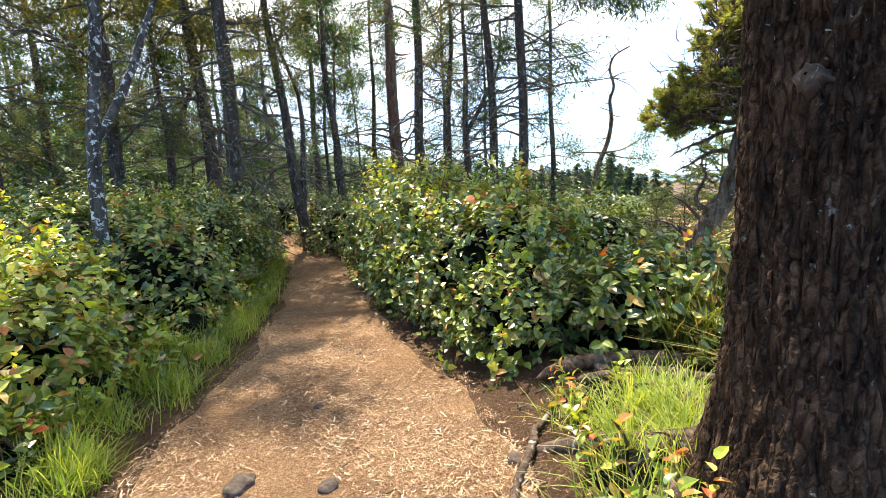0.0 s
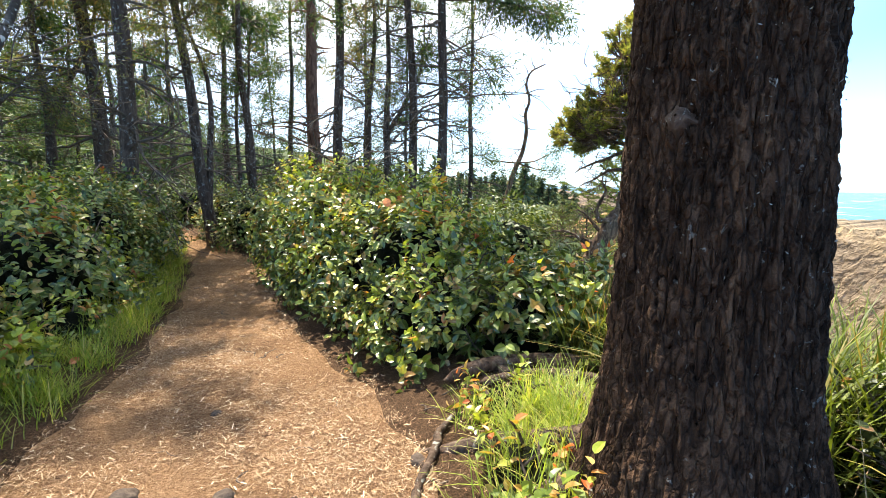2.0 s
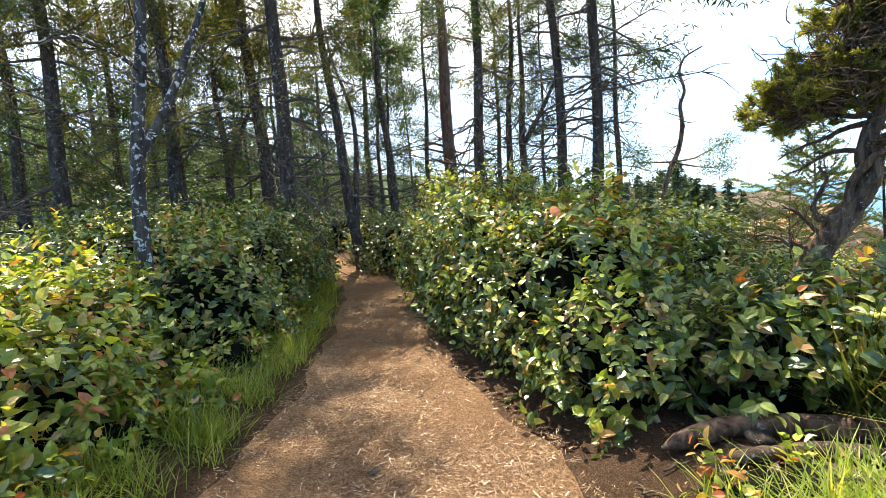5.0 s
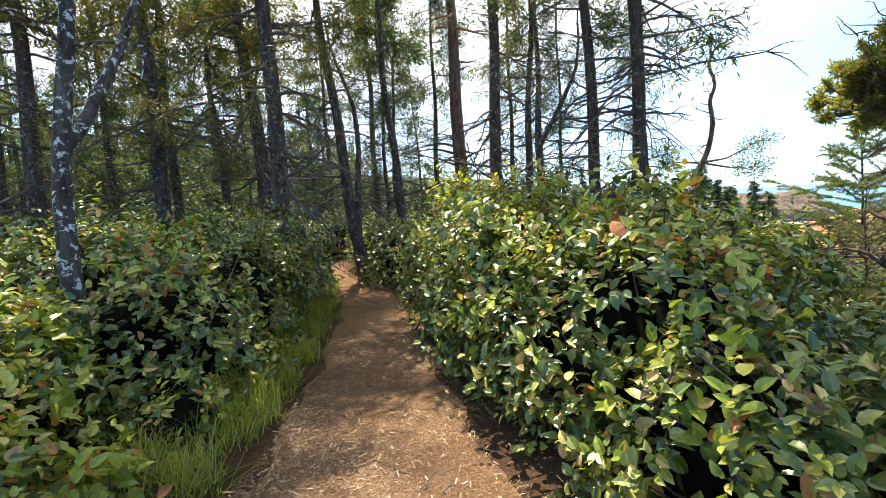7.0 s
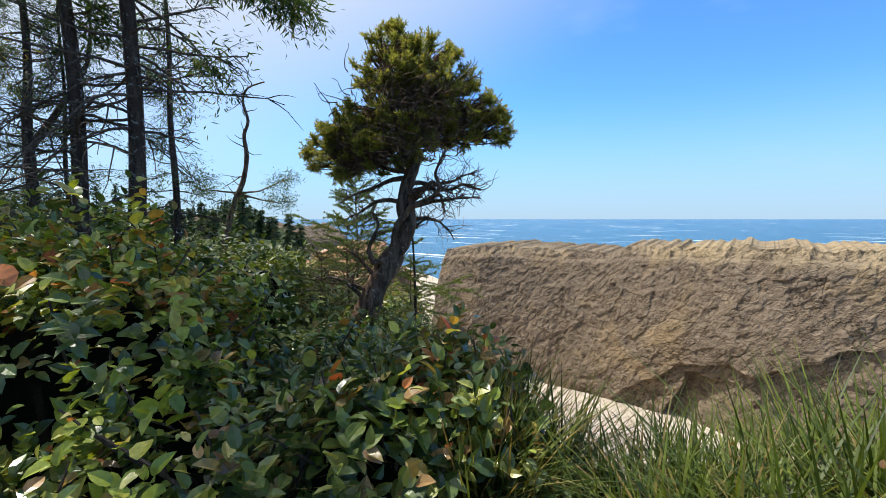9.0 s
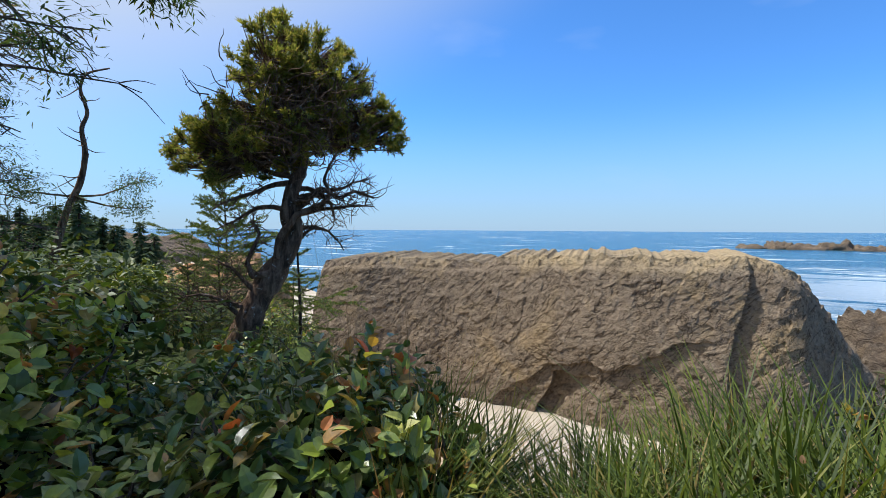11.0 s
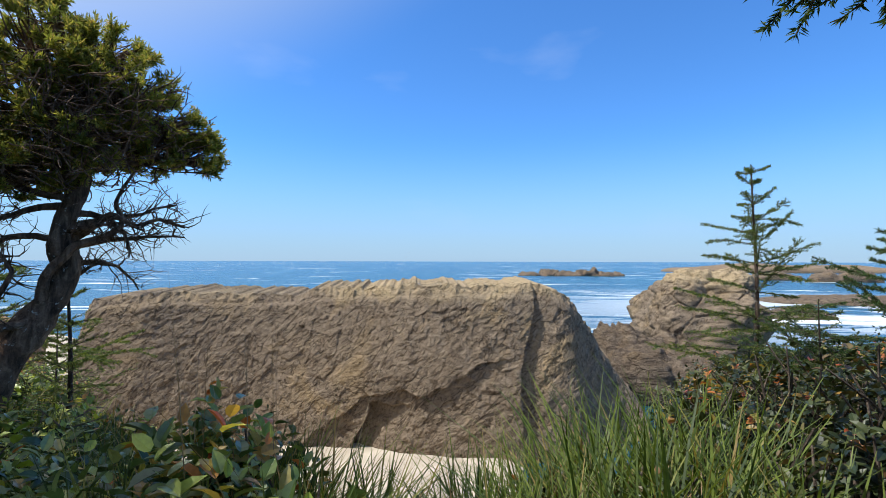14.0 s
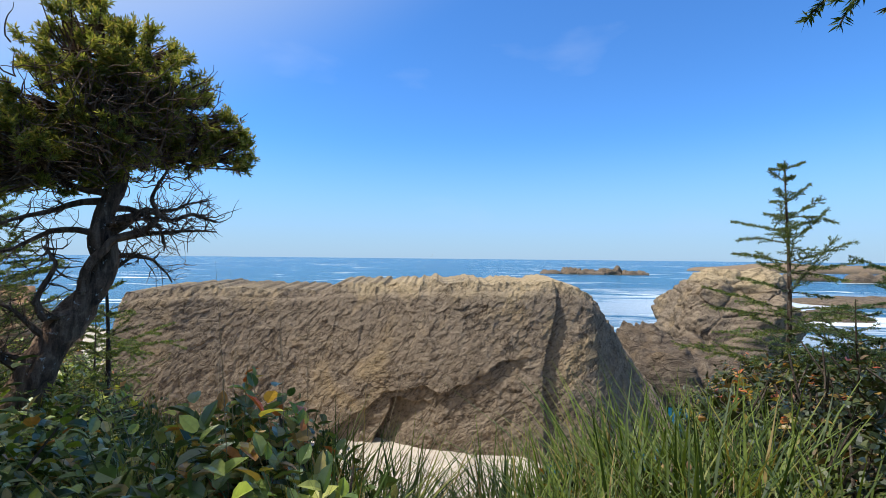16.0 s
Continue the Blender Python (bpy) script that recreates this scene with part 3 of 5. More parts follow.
SEA = -10.3
sx = axis([(-600, 0, 300), (0, 200, 10), (200, 1000, 100), (1000, 12000, 2200)])
sy = axis([(-12000, -1000, 2200), (-1000, -200, 100), (-200, 300, 10), (300, 1000, 100), (1000, 12000, 2200)])
X, Y = np.meshgrid(sx, sy)
Z = SEA + 0.12 * lumps(X, Y, 5.0) + 0.08 * lumps(X, Y, 2.0, 2)
i, j = np.meshgrid(np.arange(len(sy) - 1), np.arange(len(sx) - 1), indexing="ij")
k = i * len(sx) + j
sea_f = np.stack([k, k + 1, k + 1 + len(sx), k + len(sx)], -1).reshape(-1, 4)
tagged(new("water", quads("water", np.stack([X, Y, Z], -1).reshape(-1, 3), sea_f, sea_material(), True)), "blue-green sea with streaks of white foam", "sea", kind="structure")


# ---- rocks ----
def fractal(p, scale, octaves=5):
    """Ridged lumps at points (n, 3)."""
    return np.array([noise.hetero_terrain(Vector(q) * scale, 0.9, 2.1, octaves, 0.7) for q in p])


def cracked(p, scale):
    """Depth of the nearest crack: 0 in the crack, up to 1 within a block."""
    out = np.empty(len(p))
    for n_, q in enumerate(p):
        d, _ = noise.voronoi(Vector(q) * scale)
        out[n_] = min(1.0, (d[1] - d[0]) * 11)
    return out


def grid_faces(rows, cols):
    i, j = np.meshgrid(np.arange(rows - 1), np.arange(cols - 1), indexing="ij")
    k = i * cols + j
    return np.stack([k, k + 1, k + 1 + cols, k + cols], -1).reshape(-1, 4)


WALL_U = [-0.2, -0.17, -0.15, -0.075, 0.07, 0.22, 0.33, 0.36, 0.39, 0.56, 0.80, 0.886, 0.952, 1.0, 1.05, 1.09, 1.16]
WALL_TOP = [-5.5, -2.6, -1.15, -0.8, -0.62, -0.82, -0.7, -0.46, -0.34, -0.14, 0.10, 0.0, -0.6, -2.1, -3.9, -5.4, -8.0]


def plates(s, z, scale, count, seed):
    """Spalled slabs: noise cut into steps with sharp edges, slanting up along the face."""
    a, b = (s + z) * 0.7071, (z - s) * 0.7071
    f = count * np.array([noise.fractal(Vector((p * 0.72, q * 1.05, seed)) * scale, 0.9, 2.1, 4) for p, q in zip(a, b)])
    k = np.floor(f)
    return k + smooth(0.84, 1.0, f - k)


def sea_wall_rock():
    """The long slab of rock: face towards the bluff, crest, and back down to the sea."""
    a, b = np.array([24.3, 25.0]), np.array([30.0, -3.0])
    along = b - a
    far = np.linalg.norm(along)
    out = np.array([-along[1], along[0]]) / far
    us, vs = np.linspace(-0.2, 1.16, 620), np.concatenate([np.linspace(0, 1, 230), np.linspace(1.02, 2.0, 34)])
    U, V = (q.ravel() for q in np.meshgrid(us, vs))
    U = U + 0.055 * smooth(0.35, -0.2, U) * (1 - np.clip(V, 0, 1))
    top = np.interp(U, WALL_U, WALL_TOP) - 0.12
    foot = -11.4
    face, back = np.clip(V, 0, 1), np.clip(V - 1, 0, 1)
    z = foot + (top - foot) * face
    s = U * far
    lean = 2.6 * face ** 1.5 + 9.0 * back + 0.5 * smooth(0.93, 1.0, face)
    bow = 1.6 * np.sin(np.clip(U, 0, 1) * 5.0 + 0.6) + 2.6 * smooth(0.93, 1.12, U) + 3.0 * smooth(-0.13, -0.2, U)
    wander = np.array([noise.fractal(Vector((p * 0.5, q * 0.5, 3.0)), 0.9, 2.0, 4) for p, q in zip(s, z)])
    # A gully beside a proud slab, the recess behind it fading along the face.
    edge = 0.828 + 0.036 * smooth(-5.5, -1.0, z) + 0.008 * wander
    gully = smooth(0, 0.004, U - edge) * (0.35 + 0.65 * smooth(0.07, 0.0, U - edge)) * 0.6
    # A slanting scar low on the face, and a hollow worn in below it.
    line = np.interp(U, [0.3, 0.41, 0.50, 0.57, 0.64, 0.745, 0.82], [-10.8, -8.8, -7.0, -6.6, -6.7, -4.5, -4.4]) + 0.55 * wander
    scar = 0.32 * smooth(0.05, -0.08, z - line) * smooth(0.36, 0.42, U) * smooth(0.84, 0.74, U)
    bite = 0.46 + 0.045 * smooth(-11, -7.5, z) + 0.006 * wander
    hollow = 1.0 * smooth(0, 0.005, U - bite) * smooth(0.11, 0.0, U - bite) * smooth(0.1, -0.1, z + 7.6 - 0.5 * wander)
    fine = fractal(np.stack([s, z, z * 0], -1), 2.6, 5)
    d = lean + bow + gully + scar + hollow - 0.07 * plates(s, z, 0.35, 2.0, 5.0) - 0.035 * plates(s, z, 1.1, 1.8, 9.0) - 0.02 * plates(s, z, 2.6, 2.0, 2.0) - 0.02 * fine + 0.05 * wander
    z = z + 0.3 * np.sin(back * np.pi * 0.5) - (top - foot) * smooth(0.55, 1.0, back)
    z = z + (V > 0.96) * (0.22 * wander + 0.13 * (fine - 0.6))
    p = np.stack([a[0] + along[0] * U + out[0] * d, a[1] + along[1] * U + out[1] * d, z], -1)
    return quads("rock_wall", p, grid_faces(len(vs), len(us)), CLIFF)


tagged(new("sea_cliff", sea_wall_rock()), "long tan sandstone rock wall with cracks and a pale grassy crest", "rock")


def crag(name, centre, size, mat, label, seed=0.0, cols=90, rows=60, lean=(0, 0), jag=0.25, boxy=0.6, parent=None):
    """A rock with a broken outline, open below the ground."""
    th, ph = np.meshgrid(np.linspace(0, 2 * np.pi, cols), np.linspace(-0.5, np.pi / 2, rows))
    c, s = np.cos(th), np.sin(th)
    rad = np.cos(ph)
    sq = lambda v: np.sign(v) * np.abs(v) ** boxy
    p = np.stack([sq(c) * sq(rad) * size[0], sq(s) * sq(rad) * size[1], sq(np.sin(ph)) * size[2]], -1).reshape(-1, 3)
    n = unit(p / (np.array(size) ** 2))
    q = p * (1.0 / max(size)) + seed
    d = (fractal(q, 2.2) - 0.6) * jag * min(size) + (fractal(q, 9.0, 4) - 0.6) * 0.035 * min(size) + (1 - cracked(q, 4.0)) * -0.06 * min(size)
    p = p + n * d[:, None]
    p[:, 0] += lean[0] * p[:, 2]
    p[:, 1] += lean[1] * p[:, 2]
    p = p.reshape(rows, cols, 3)
    p[:, -1] = p[:, 0]
    ob = new(name, quads(name, p.reshape(-1, 3) + np.array(centre), grid_faces(rows, cols), mat, True))
    return tagged(ob, label, "rock", "shore rocks")


crag("sea_rock", (57, -16.9, -10.3), (7, 5.0, 9.3), CLIFF, "broken brown sea stack with slanting strata", 1.3, lean=(0, -0.22), jag=0.2, boxy=0.5, cols=260, rows=150)
crag("sea_rock", (47, -9.5, -10.8), (6, 4.8, 3.6), DARK_ROCK, "low wet rock shelf beside the stack", 5.1, jag=0.3)
for q, (x, y, r, h) in enumerate([(380, -14, 9, 1.6), (382, -30, 7, 2.6), (378, -43, 10, 2.0), (384, -60, 8, 3.0), (380, -76, 9, 1.8), (330, -118, 10, 2.4), (336, -140, 12, 3.2), (325, -165, 14, 2.6), (300, -190, 16, 3.4)]):
    crag("sea_rock", (x, y, -10.6), (6, r, h), DARK_ROCK, "low dark islet awash in the surf", 8.2 + q, jag=0.7, cols=50, rows=24)
crag("sea_rock", (560, -290, -10.6), (40, 120, 6.5), SANDSTONE, "long low rocky point in the distance", 2.2, jag=0.3, boxy=0.8)
crag("sea_rock", (150, -95, -10.7), (10, 24, 1.5), DARK_ROCK, "flat dark wave-washed reef in surf", 3.7, jag=0.4)
crag("sea_rock", (110, -56, -10.7), (6, 9, 1.3), DARK_ROCK, "flat dark wave-washed reef in surf", 6.4, jag=0.4)
crag("bluff", (9.6, 17.4, -4.3), (2.6, 3.4, 4.1), ORANGE_ROCK, "orange-stained sandy bluff below the pine", 4.4, jag=0.2, boxy=0.8)
crag("headland", (88, 185, -10.3), (20, 26, 7.5), DARK_ROCK, "distant rocky headland reaching into the sea", 7.7, jag=0.25, boxy=0.8)
crag("headland", (52, 205, -10.3), (32, 60, 11.0), DARK_ROCK, "distant low wooded rocky headland", 9.1, jag=0.2, boxy=0.9)
crag("sea_rock", (52, 105, -10.6), (8, 10, 2.6), SANDSTONE, "pale ledge of rock in the cove", 5.5, jag=0.35)


# ---- plants ----
def inside(p, blobs):
    """Whether points lie well inside any blob."""
    out = np.zeros(len(p), bool)
    for x, y, z, a, b, c in blobs:
        q = (p - np.array([x, y, z])) / np.array([a, b, c])
        out |= (q ** 2).sum(1) < 0.55
    return out


def leafy(blobs, per_m2, size, mat_split, rng, simple=False, depth=0.45, flat=0.55):
    """Leaves in sprigs near the skin of a group of round masses: a list of (vertices, faces) for each material share."""
    each = 7
    base, norm = [], []
    for x, y, z, a, b, c in blobs:
        n = int(per_m2 / each * 4 * np.pi * (((a * b) ** 1.6 + (a * c) ** 1.6 + (b * c) ** 1.6) / 3) ** (1 / 1.6))
        d = unit(rng.normal(size=(n, 3)))
        lump = 1 + 0.20 * lumps(d[:, 0] * 3 + x, d[:, 1] * 3 + d[:, 2] * 2.3 + y, 0.55, x) + 0.09 * rng.normal(size=n)
        r = lump * (1 - depth * rng.random(n) ** 1.7)
        base.append(np.array([x, y, z]) + d * np.array([a, b, c]) * r[:, None])
        norm.append(unit(d / np.array([a, b, c])))
    base, norm = np.concatenate(base), np.concatenate(norm)
    keep = (base[:, 2] > height(base[:, 0], base[:, 1]) + 0.0) & ~inside(base, blobs)
    base, norm = base[keep], norm[keep]
    n = len(base)
    shoot = unit(norm * 0.8 + np.array([0, 0, 0.55]) + rng.normal(size=(n, 3)) * 0.5)
    # Sprigs that face up get a higher tone and so the lighter leaf sets.
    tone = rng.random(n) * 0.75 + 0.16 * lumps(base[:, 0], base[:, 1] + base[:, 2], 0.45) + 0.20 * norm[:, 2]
    long = size * rng.uniform(1.6, 3.2, n)
    rep_ = lambda q: np.repeat(q, each, 0)
    s = np.tile(np.linspace(0.1, 1.0, each), n) + rng.normal(size=n * each) * 0.04
    n *= each
    base, norm, shoot, tone, long = rep_(base), rep_(norm), rep_(shoot), rep_(tone), rep_(long)
    base = base + shoot * (long * (s - 0.5))[:, None]
    keep = base[:, 2] > height(base[:, 0], base[:, 1]) + 0.015
    turn = rng.normal(size=(n, 3))
    turn = unit(turn - shoot * (turn * shoot).sum(1)[:, None])
    way = unit(turn + shoot * (0.25 + 0.9 * s ** 3)[:, None] + rng.normal(size=(n, 3)) * 0.15)
    up = unit(shoot * 0.8 + norm * 0.3 + np.array([0, 0, flat * 0.8]) + rng.normal(size=(n, 3)) * 0.3)
    length = size * rng.uniform(0.6, 1.2, n) * (1.1 - 0.35 * s)
    plan, faces = (KITE_PLAN, KITE_FACES) if simple else (LEAF_PLAN, LEAF_FACES)
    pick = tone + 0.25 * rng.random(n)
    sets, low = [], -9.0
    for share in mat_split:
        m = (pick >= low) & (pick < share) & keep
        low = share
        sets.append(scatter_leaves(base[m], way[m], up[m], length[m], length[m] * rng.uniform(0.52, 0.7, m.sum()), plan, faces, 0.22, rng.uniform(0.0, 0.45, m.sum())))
    return sets


def stems(blobs, count, rng, r=0.0085):
    pieces = []
    for x, y, z, a, b, c in blobs:
        for _ in range(count):
            d = unit(rng.normal(size=3) * np.array([1, 1, 0.6]) + np.array([0, 0, 0.9]))
            foot = np.array([x + rng.normal() * a * 0.3, y + rng.normal() * b * 0.3, 0.0])
            foot[2] = height(foot[0], foot[1]) - 0.02
            tip = np.array([x, y, z]) + d * np.array([a, b, c]) * rng.uniform(0.85, 1.2)
            mid = (foot + tip) / 2 + rng.normal(size=3) * 0.12
            q = np.linspace(0, 1, 6)[:, None]
            pieces.append(tube((1 - q) ** 2 * foot + 2 * q * (1 - q) * mid + q ** 2 * tip, np.linspace(r * 1.5, r * 0.5, 6), 4))
    return join(pieces)


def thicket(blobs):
    """Near-black lumpy shells inside a bush, standing in for the shade among its twigs."""
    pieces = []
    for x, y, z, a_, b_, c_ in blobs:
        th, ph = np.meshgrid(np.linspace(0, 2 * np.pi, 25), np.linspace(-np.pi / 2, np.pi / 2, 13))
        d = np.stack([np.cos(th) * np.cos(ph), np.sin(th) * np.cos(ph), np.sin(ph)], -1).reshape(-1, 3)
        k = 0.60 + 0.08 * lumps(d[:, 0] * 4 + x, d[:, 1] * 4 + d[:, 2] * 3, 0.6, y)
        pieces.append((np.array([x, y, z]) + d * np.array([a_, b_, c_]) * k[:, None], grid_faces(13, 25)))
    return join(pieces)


def bush(name, label, blobs, per_m2, size, rng, mats=((SALAL, 0.86), (SALAL_LIGHT, 1.10), (SALAL_RED, 9.0)), simple=False, twigs=14, group="bushes along the path"):
    ob = thing(name, label, "bush", group, at=(blobs[0][0], blobs[0][1], float(height(blobs[0][0], blobs[0][1]))))
    for (mat, _), (v, f), nm in zip(mats, leafy(blobs, per_m2, size, [s for _, s in mats], rng, simple), ("leaves", "lighter_leaves", "turning_leaves")):
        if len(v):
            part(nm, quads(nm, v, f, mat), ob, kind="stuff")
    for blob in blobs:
        part("thicket", quads("thicket", *thicket([blob]), THICKET_SHADE, True), ob, "near-black shell standing in for the shade inside the bush")
    if twigs:
        part("stem_tangle", quads("stem_tangle", *stems(blobs, twigs, rng), TWIG), ob, "thin brown woody stems", "stuff")
    return ob


R = np.random.default_rng
bush("salal_bush", "broad glossy-leaved green bush with yellow-green tips beside the path",
     [(0.55, 4.75, 0.45, 0.95, 0.95, 1.0), (-0.15, 5.9, 0.55, 0.80, 1.1, 1.1), (-0.75, 7.2, 0.55, 0.75, 1.1, 1.1), (0.75, 6.1, 0.5, 1.0, 1.1, 0.95), (0.75, 3.75, 0.25, 0.75, 0.6, 0.62)], 1050, 0.088, R(1),
     ((SALAL, 0.72), (SALAL_LIGHT, 1.10), (SALAL_RED, 9.0)), twigs=46)
bush("salal_bush", "dark green glossy bush sloping down towards the cliff edge",
     [(1.65, 4.5, 0.05, 0.8, 0.8, 0.72), (2.35, 4.1, -0.2, 0.7, 0.7, 0.6), (1.5, 3.6, 0.05, 0.6, 0.5, 0.52), (2.3, 5.5, -0.15, 0.9, 0.9, 0.6)], 850, 0.092, R(2), ((SALAL, 0.9), (SALAL_LIGHT, 1.07), (SALAL_RED, 9.0)))
bush("salal_bush", "dense green bush on the far bend of the path",
     [(-1.1, 9.0, 0.45, 0.65, 1.1, 0.85), (-2.2, 10.9, 0.5, 0.9, 1.2, 0.85), (-3.2, 12.8, 0.5, 0.9, 1.1, 0.85), (0.3, 8.4, 0.5, 1.1, 1.3, 0.95), (-0.6, 10.5, 0.5, 1.2, 1.3, 0.9)], 520, 0.10, R(3), simple=True, twigs=6)
bush("salal_bush", "tall glossy green bush along the path edge",
     [(-3.25, 5.2, 0.42, 0.8, 1.0, 0.85), (-3.55, 6.6, 0.5, 0.9, 1.1, 1.0), (-3.95, 8.2, 0.55, 0.95, 1.2, 1.0), (-4.9, 10.0, 0.5, 1.0, 1.2, 0.95), (-4.7, 6.0, 0.6, 1.2, 1.4, 1.0)], 800, 0.088, R(4))
bush("salal_bush", "yellow-green bush with leathery oval leaves close to the path",
     [(-3.0, 2.95, 0.2, 0.6, 0.72, 0.72), (-2.75, 1.9, 0.15, 0.55, 0.6, 0.8), (-3.7, 3.9, 0.35, 0.8, 0.8, 0.8), (-3.9, 2.4, 0.4, 0.9, 1.0, 0.9), (-2.45, 3.5, 0.0, 0.3, 0.4, 0.38)], 800, 0.105, R(5), ((SALAL, 0.42), (SALAL_LIGHT, 1.08), (SALAL_RED, 9.0)))
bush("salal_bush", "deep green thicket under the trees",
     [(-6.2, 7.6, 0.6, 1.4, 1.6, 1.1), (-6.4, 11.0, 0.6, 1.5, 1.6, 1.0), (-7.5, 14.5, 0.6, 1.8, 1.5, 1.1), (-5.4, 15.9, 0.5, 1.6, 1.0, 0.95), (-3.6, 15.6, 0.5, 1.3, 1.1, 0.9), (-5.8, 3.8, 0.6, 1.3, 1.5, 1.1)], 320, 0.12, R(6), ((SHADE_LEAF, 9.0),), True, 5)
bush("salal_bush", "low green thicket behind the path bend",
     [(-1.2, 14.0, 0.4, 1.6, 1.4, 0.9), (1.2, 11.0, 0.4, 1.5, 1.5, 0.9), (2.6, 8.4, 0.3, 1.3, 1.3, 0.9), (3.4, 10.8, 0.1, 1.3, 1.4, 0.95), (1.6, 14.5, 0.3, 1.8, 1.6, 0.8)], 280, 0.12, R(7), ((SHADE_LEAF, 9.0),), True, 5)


def tree(name, label, foot, r, top, lean=(0, 0), curve=(0, 0), limbs=26, limb_from=0.12, green_from=0.45, mat=BARK, needles=NEEDLES, seed=0, spread=1.6, tufts=9, fork=None, droop=-0.25, group="forest trees", size=0.10, boughs=(), joined=False):
    """A conifer: tapered trunk, bare lower limbs, and sprays of needles higher up."""
    rng = np.random.default_rng(100 + seed)
    x, y = foot
    z0 = float(height(x, y))
    ob = thing(name, label, "tree", group, at=(x, y, z0))
    t = np.linspace(0, 1, 22)
    axis_ = np.stack([x + lean[0] * t * top + curve[0] * np.sin(t * np.pi) + 0.03 * np.sin(t * 17 + seed), y + lean[1] * t * top + curve[1] * np.sin(t * np.pi) + 0.03 * np.cos(t * 15 + seed), z0 - 0.15 + t * top], -1)
    rad = r * (1 - 0.86 * t ** 1.15) + 0.45 * r * np.exp(-t * top / 0.35)
    part("trunk", quads("trunk", *tube(axis_, rad, 12, 0.035, rng), mat, True), ob)
    wood, ends = [], []
    bark = TWIG if mat is BARK else mat

    def limb_done(pieces):
        if joined:
            wood.extend(pieces)
        else:
            part("limb", quads("limb", *join(pieces), bark), ob)

    if fork:
        at, way, length = fork
        p0 = axis_[int(at / top * 21)]
        pts = bent(p0, way, length, (0, 0, 0.9), 10, 0.07, rng)
        part("second_stem", quads("second_stem", *tube(pts, np.linspace(r * 0.62, r * 0.15, len(pts)), 8, 0.03, rng), mat, True), ob)
        ends += [(pts[q], unit(pts[q] - pts[q - 1]), q / 10 * 0.7 + 0.2) for q in range(4, 11)]
    for q in range(limbs):
        h = limb_from + (0.97 - limb_from) * rng.random() ** 1.15
        k = h * 21
        p0 = axis_[int(k)] + (axis_[min(int(k) + 1, 21)] - axis_[int(k)]) * (k - int(k))
        a = rng.random() * 2 * np.pi
        length = spread * (0.4 + 0.8 * rng.random()) * (1.15 - 0.75 * h)
        way = np.array([np.cos(a), np.sin(a), rng.uniform(-0.3, 0.25)])
        pts = bent(p0, way, length, (0, 0, droop + rng.normal() * 0.45), 7, 0.12, rng)
        pieces = [tube(pts, np.linspace(max(r * 0.2, 0.015), 0.005, 8), 5, 0.05, rng)]
        green = h > green_from * rng.uniform(0.7, 1.1)
        for _ in range(5 + int(rng.random() * 4)):
            s = 2 + int(rng.random() * 5)
            tw = bent(pts[s], unit(pts[s] - pts[s - 1]) + rng.normal(size=3) * np.array([0.8, 0.8, 0.45]), length * rng.uniform(0.2, 0.5), (0, 0, droop), 4, 0.16, rng)
            pieces.append(tube(tw, np.linspace(0.009, 0.003, 5), 3))
            if green:
                ends += [(tw[e], unit(tw[e] - tw[e - 1]), h) for e in (2, 3, 4)]
        limb_done(pieces)
        if green:
            ends += [(pts[e], unit(pts[e] - pts[e - 1]), h) for e in (4, 5, 6, 7)]
    for s0, d0, ln in boughs:
        pts = bent(s0, d0, ln, (0, 0, -0.3), 10, 0.06, rng)
        pieces = [tube(pts, np.linspace(0.03, 0.006, 11), 6, 0.05, rng)]
        for g in range(3, 11):
            for _ in range(6):
                tw = bent(pts[g], unit(pts[g] - pts[g - 1]) * 0.6 + rng.normal(size=3) * np.array([0.7, 0.7, 0.3]), ln * rng.uniform(0.12, 0.25), (0, 0, -0.7), 5, 0.08, rng)
                pieces.append(tube(tw, np.linspace(0.006, 0.002, 6), 3))
                ends += [(tw[e], unit(tw[e] - tw[e - 1]), 1.0) for e in (3, 4, 5)]
        limb_done(pieces)
    if wood:
        part("limb_tangle", quads("limb_tangle", *join(wood), bark), ob, "bare dead lower limbs", "stuff")
    if ends and tufts:
        e = np.repeat(np.array([q[0] for q in ends]), tufts, 0)
        d = np.repeat(np.array([q[1] for q in ends]), tufts, 0)
        n = len(e)
        e = e + rng.normal(size=(n, 3)) * 0.10
        way = unit(d * 0.7 + rng.normal(size=(n, 3)) * np.array([0.8, 0.8, 0.35]) + np.array([0, 0, -0.12]))
        ln = size * rng.uniform(0.6, 1.4, n)
        w_ = 0.22 if joined else 0.18
        if not joined and y > 8.5 and x < -2.4:
            # Thick crown sprays, high above the bare limbs, added to deepen the shade below.
            high = np.flatnonzero((e[:, 2] > z0 + 5.0) & (rng.random(n) < 0.4))
            e, way, ln = np.concatenate([e, e[high] + rng.normal(size=(len(high), 3)) * 0.12]), np.concatenate([way, way[high] + rng.normal(size=(len(high), 3)) * 0.4]), np.concatenate([ln, ln[high] * 2.0])
            n = len(e)
        part("needles", quads("needles", *scatter_leaves(e, way, rng.normal(size=(n, 3)) * 0.4 + np.array([0, 0, 1.0]), ln, ln * w_, KITE_PLAN, KITE_FACES, 0, 0), needles), ob, kind="stuff")
    return ob


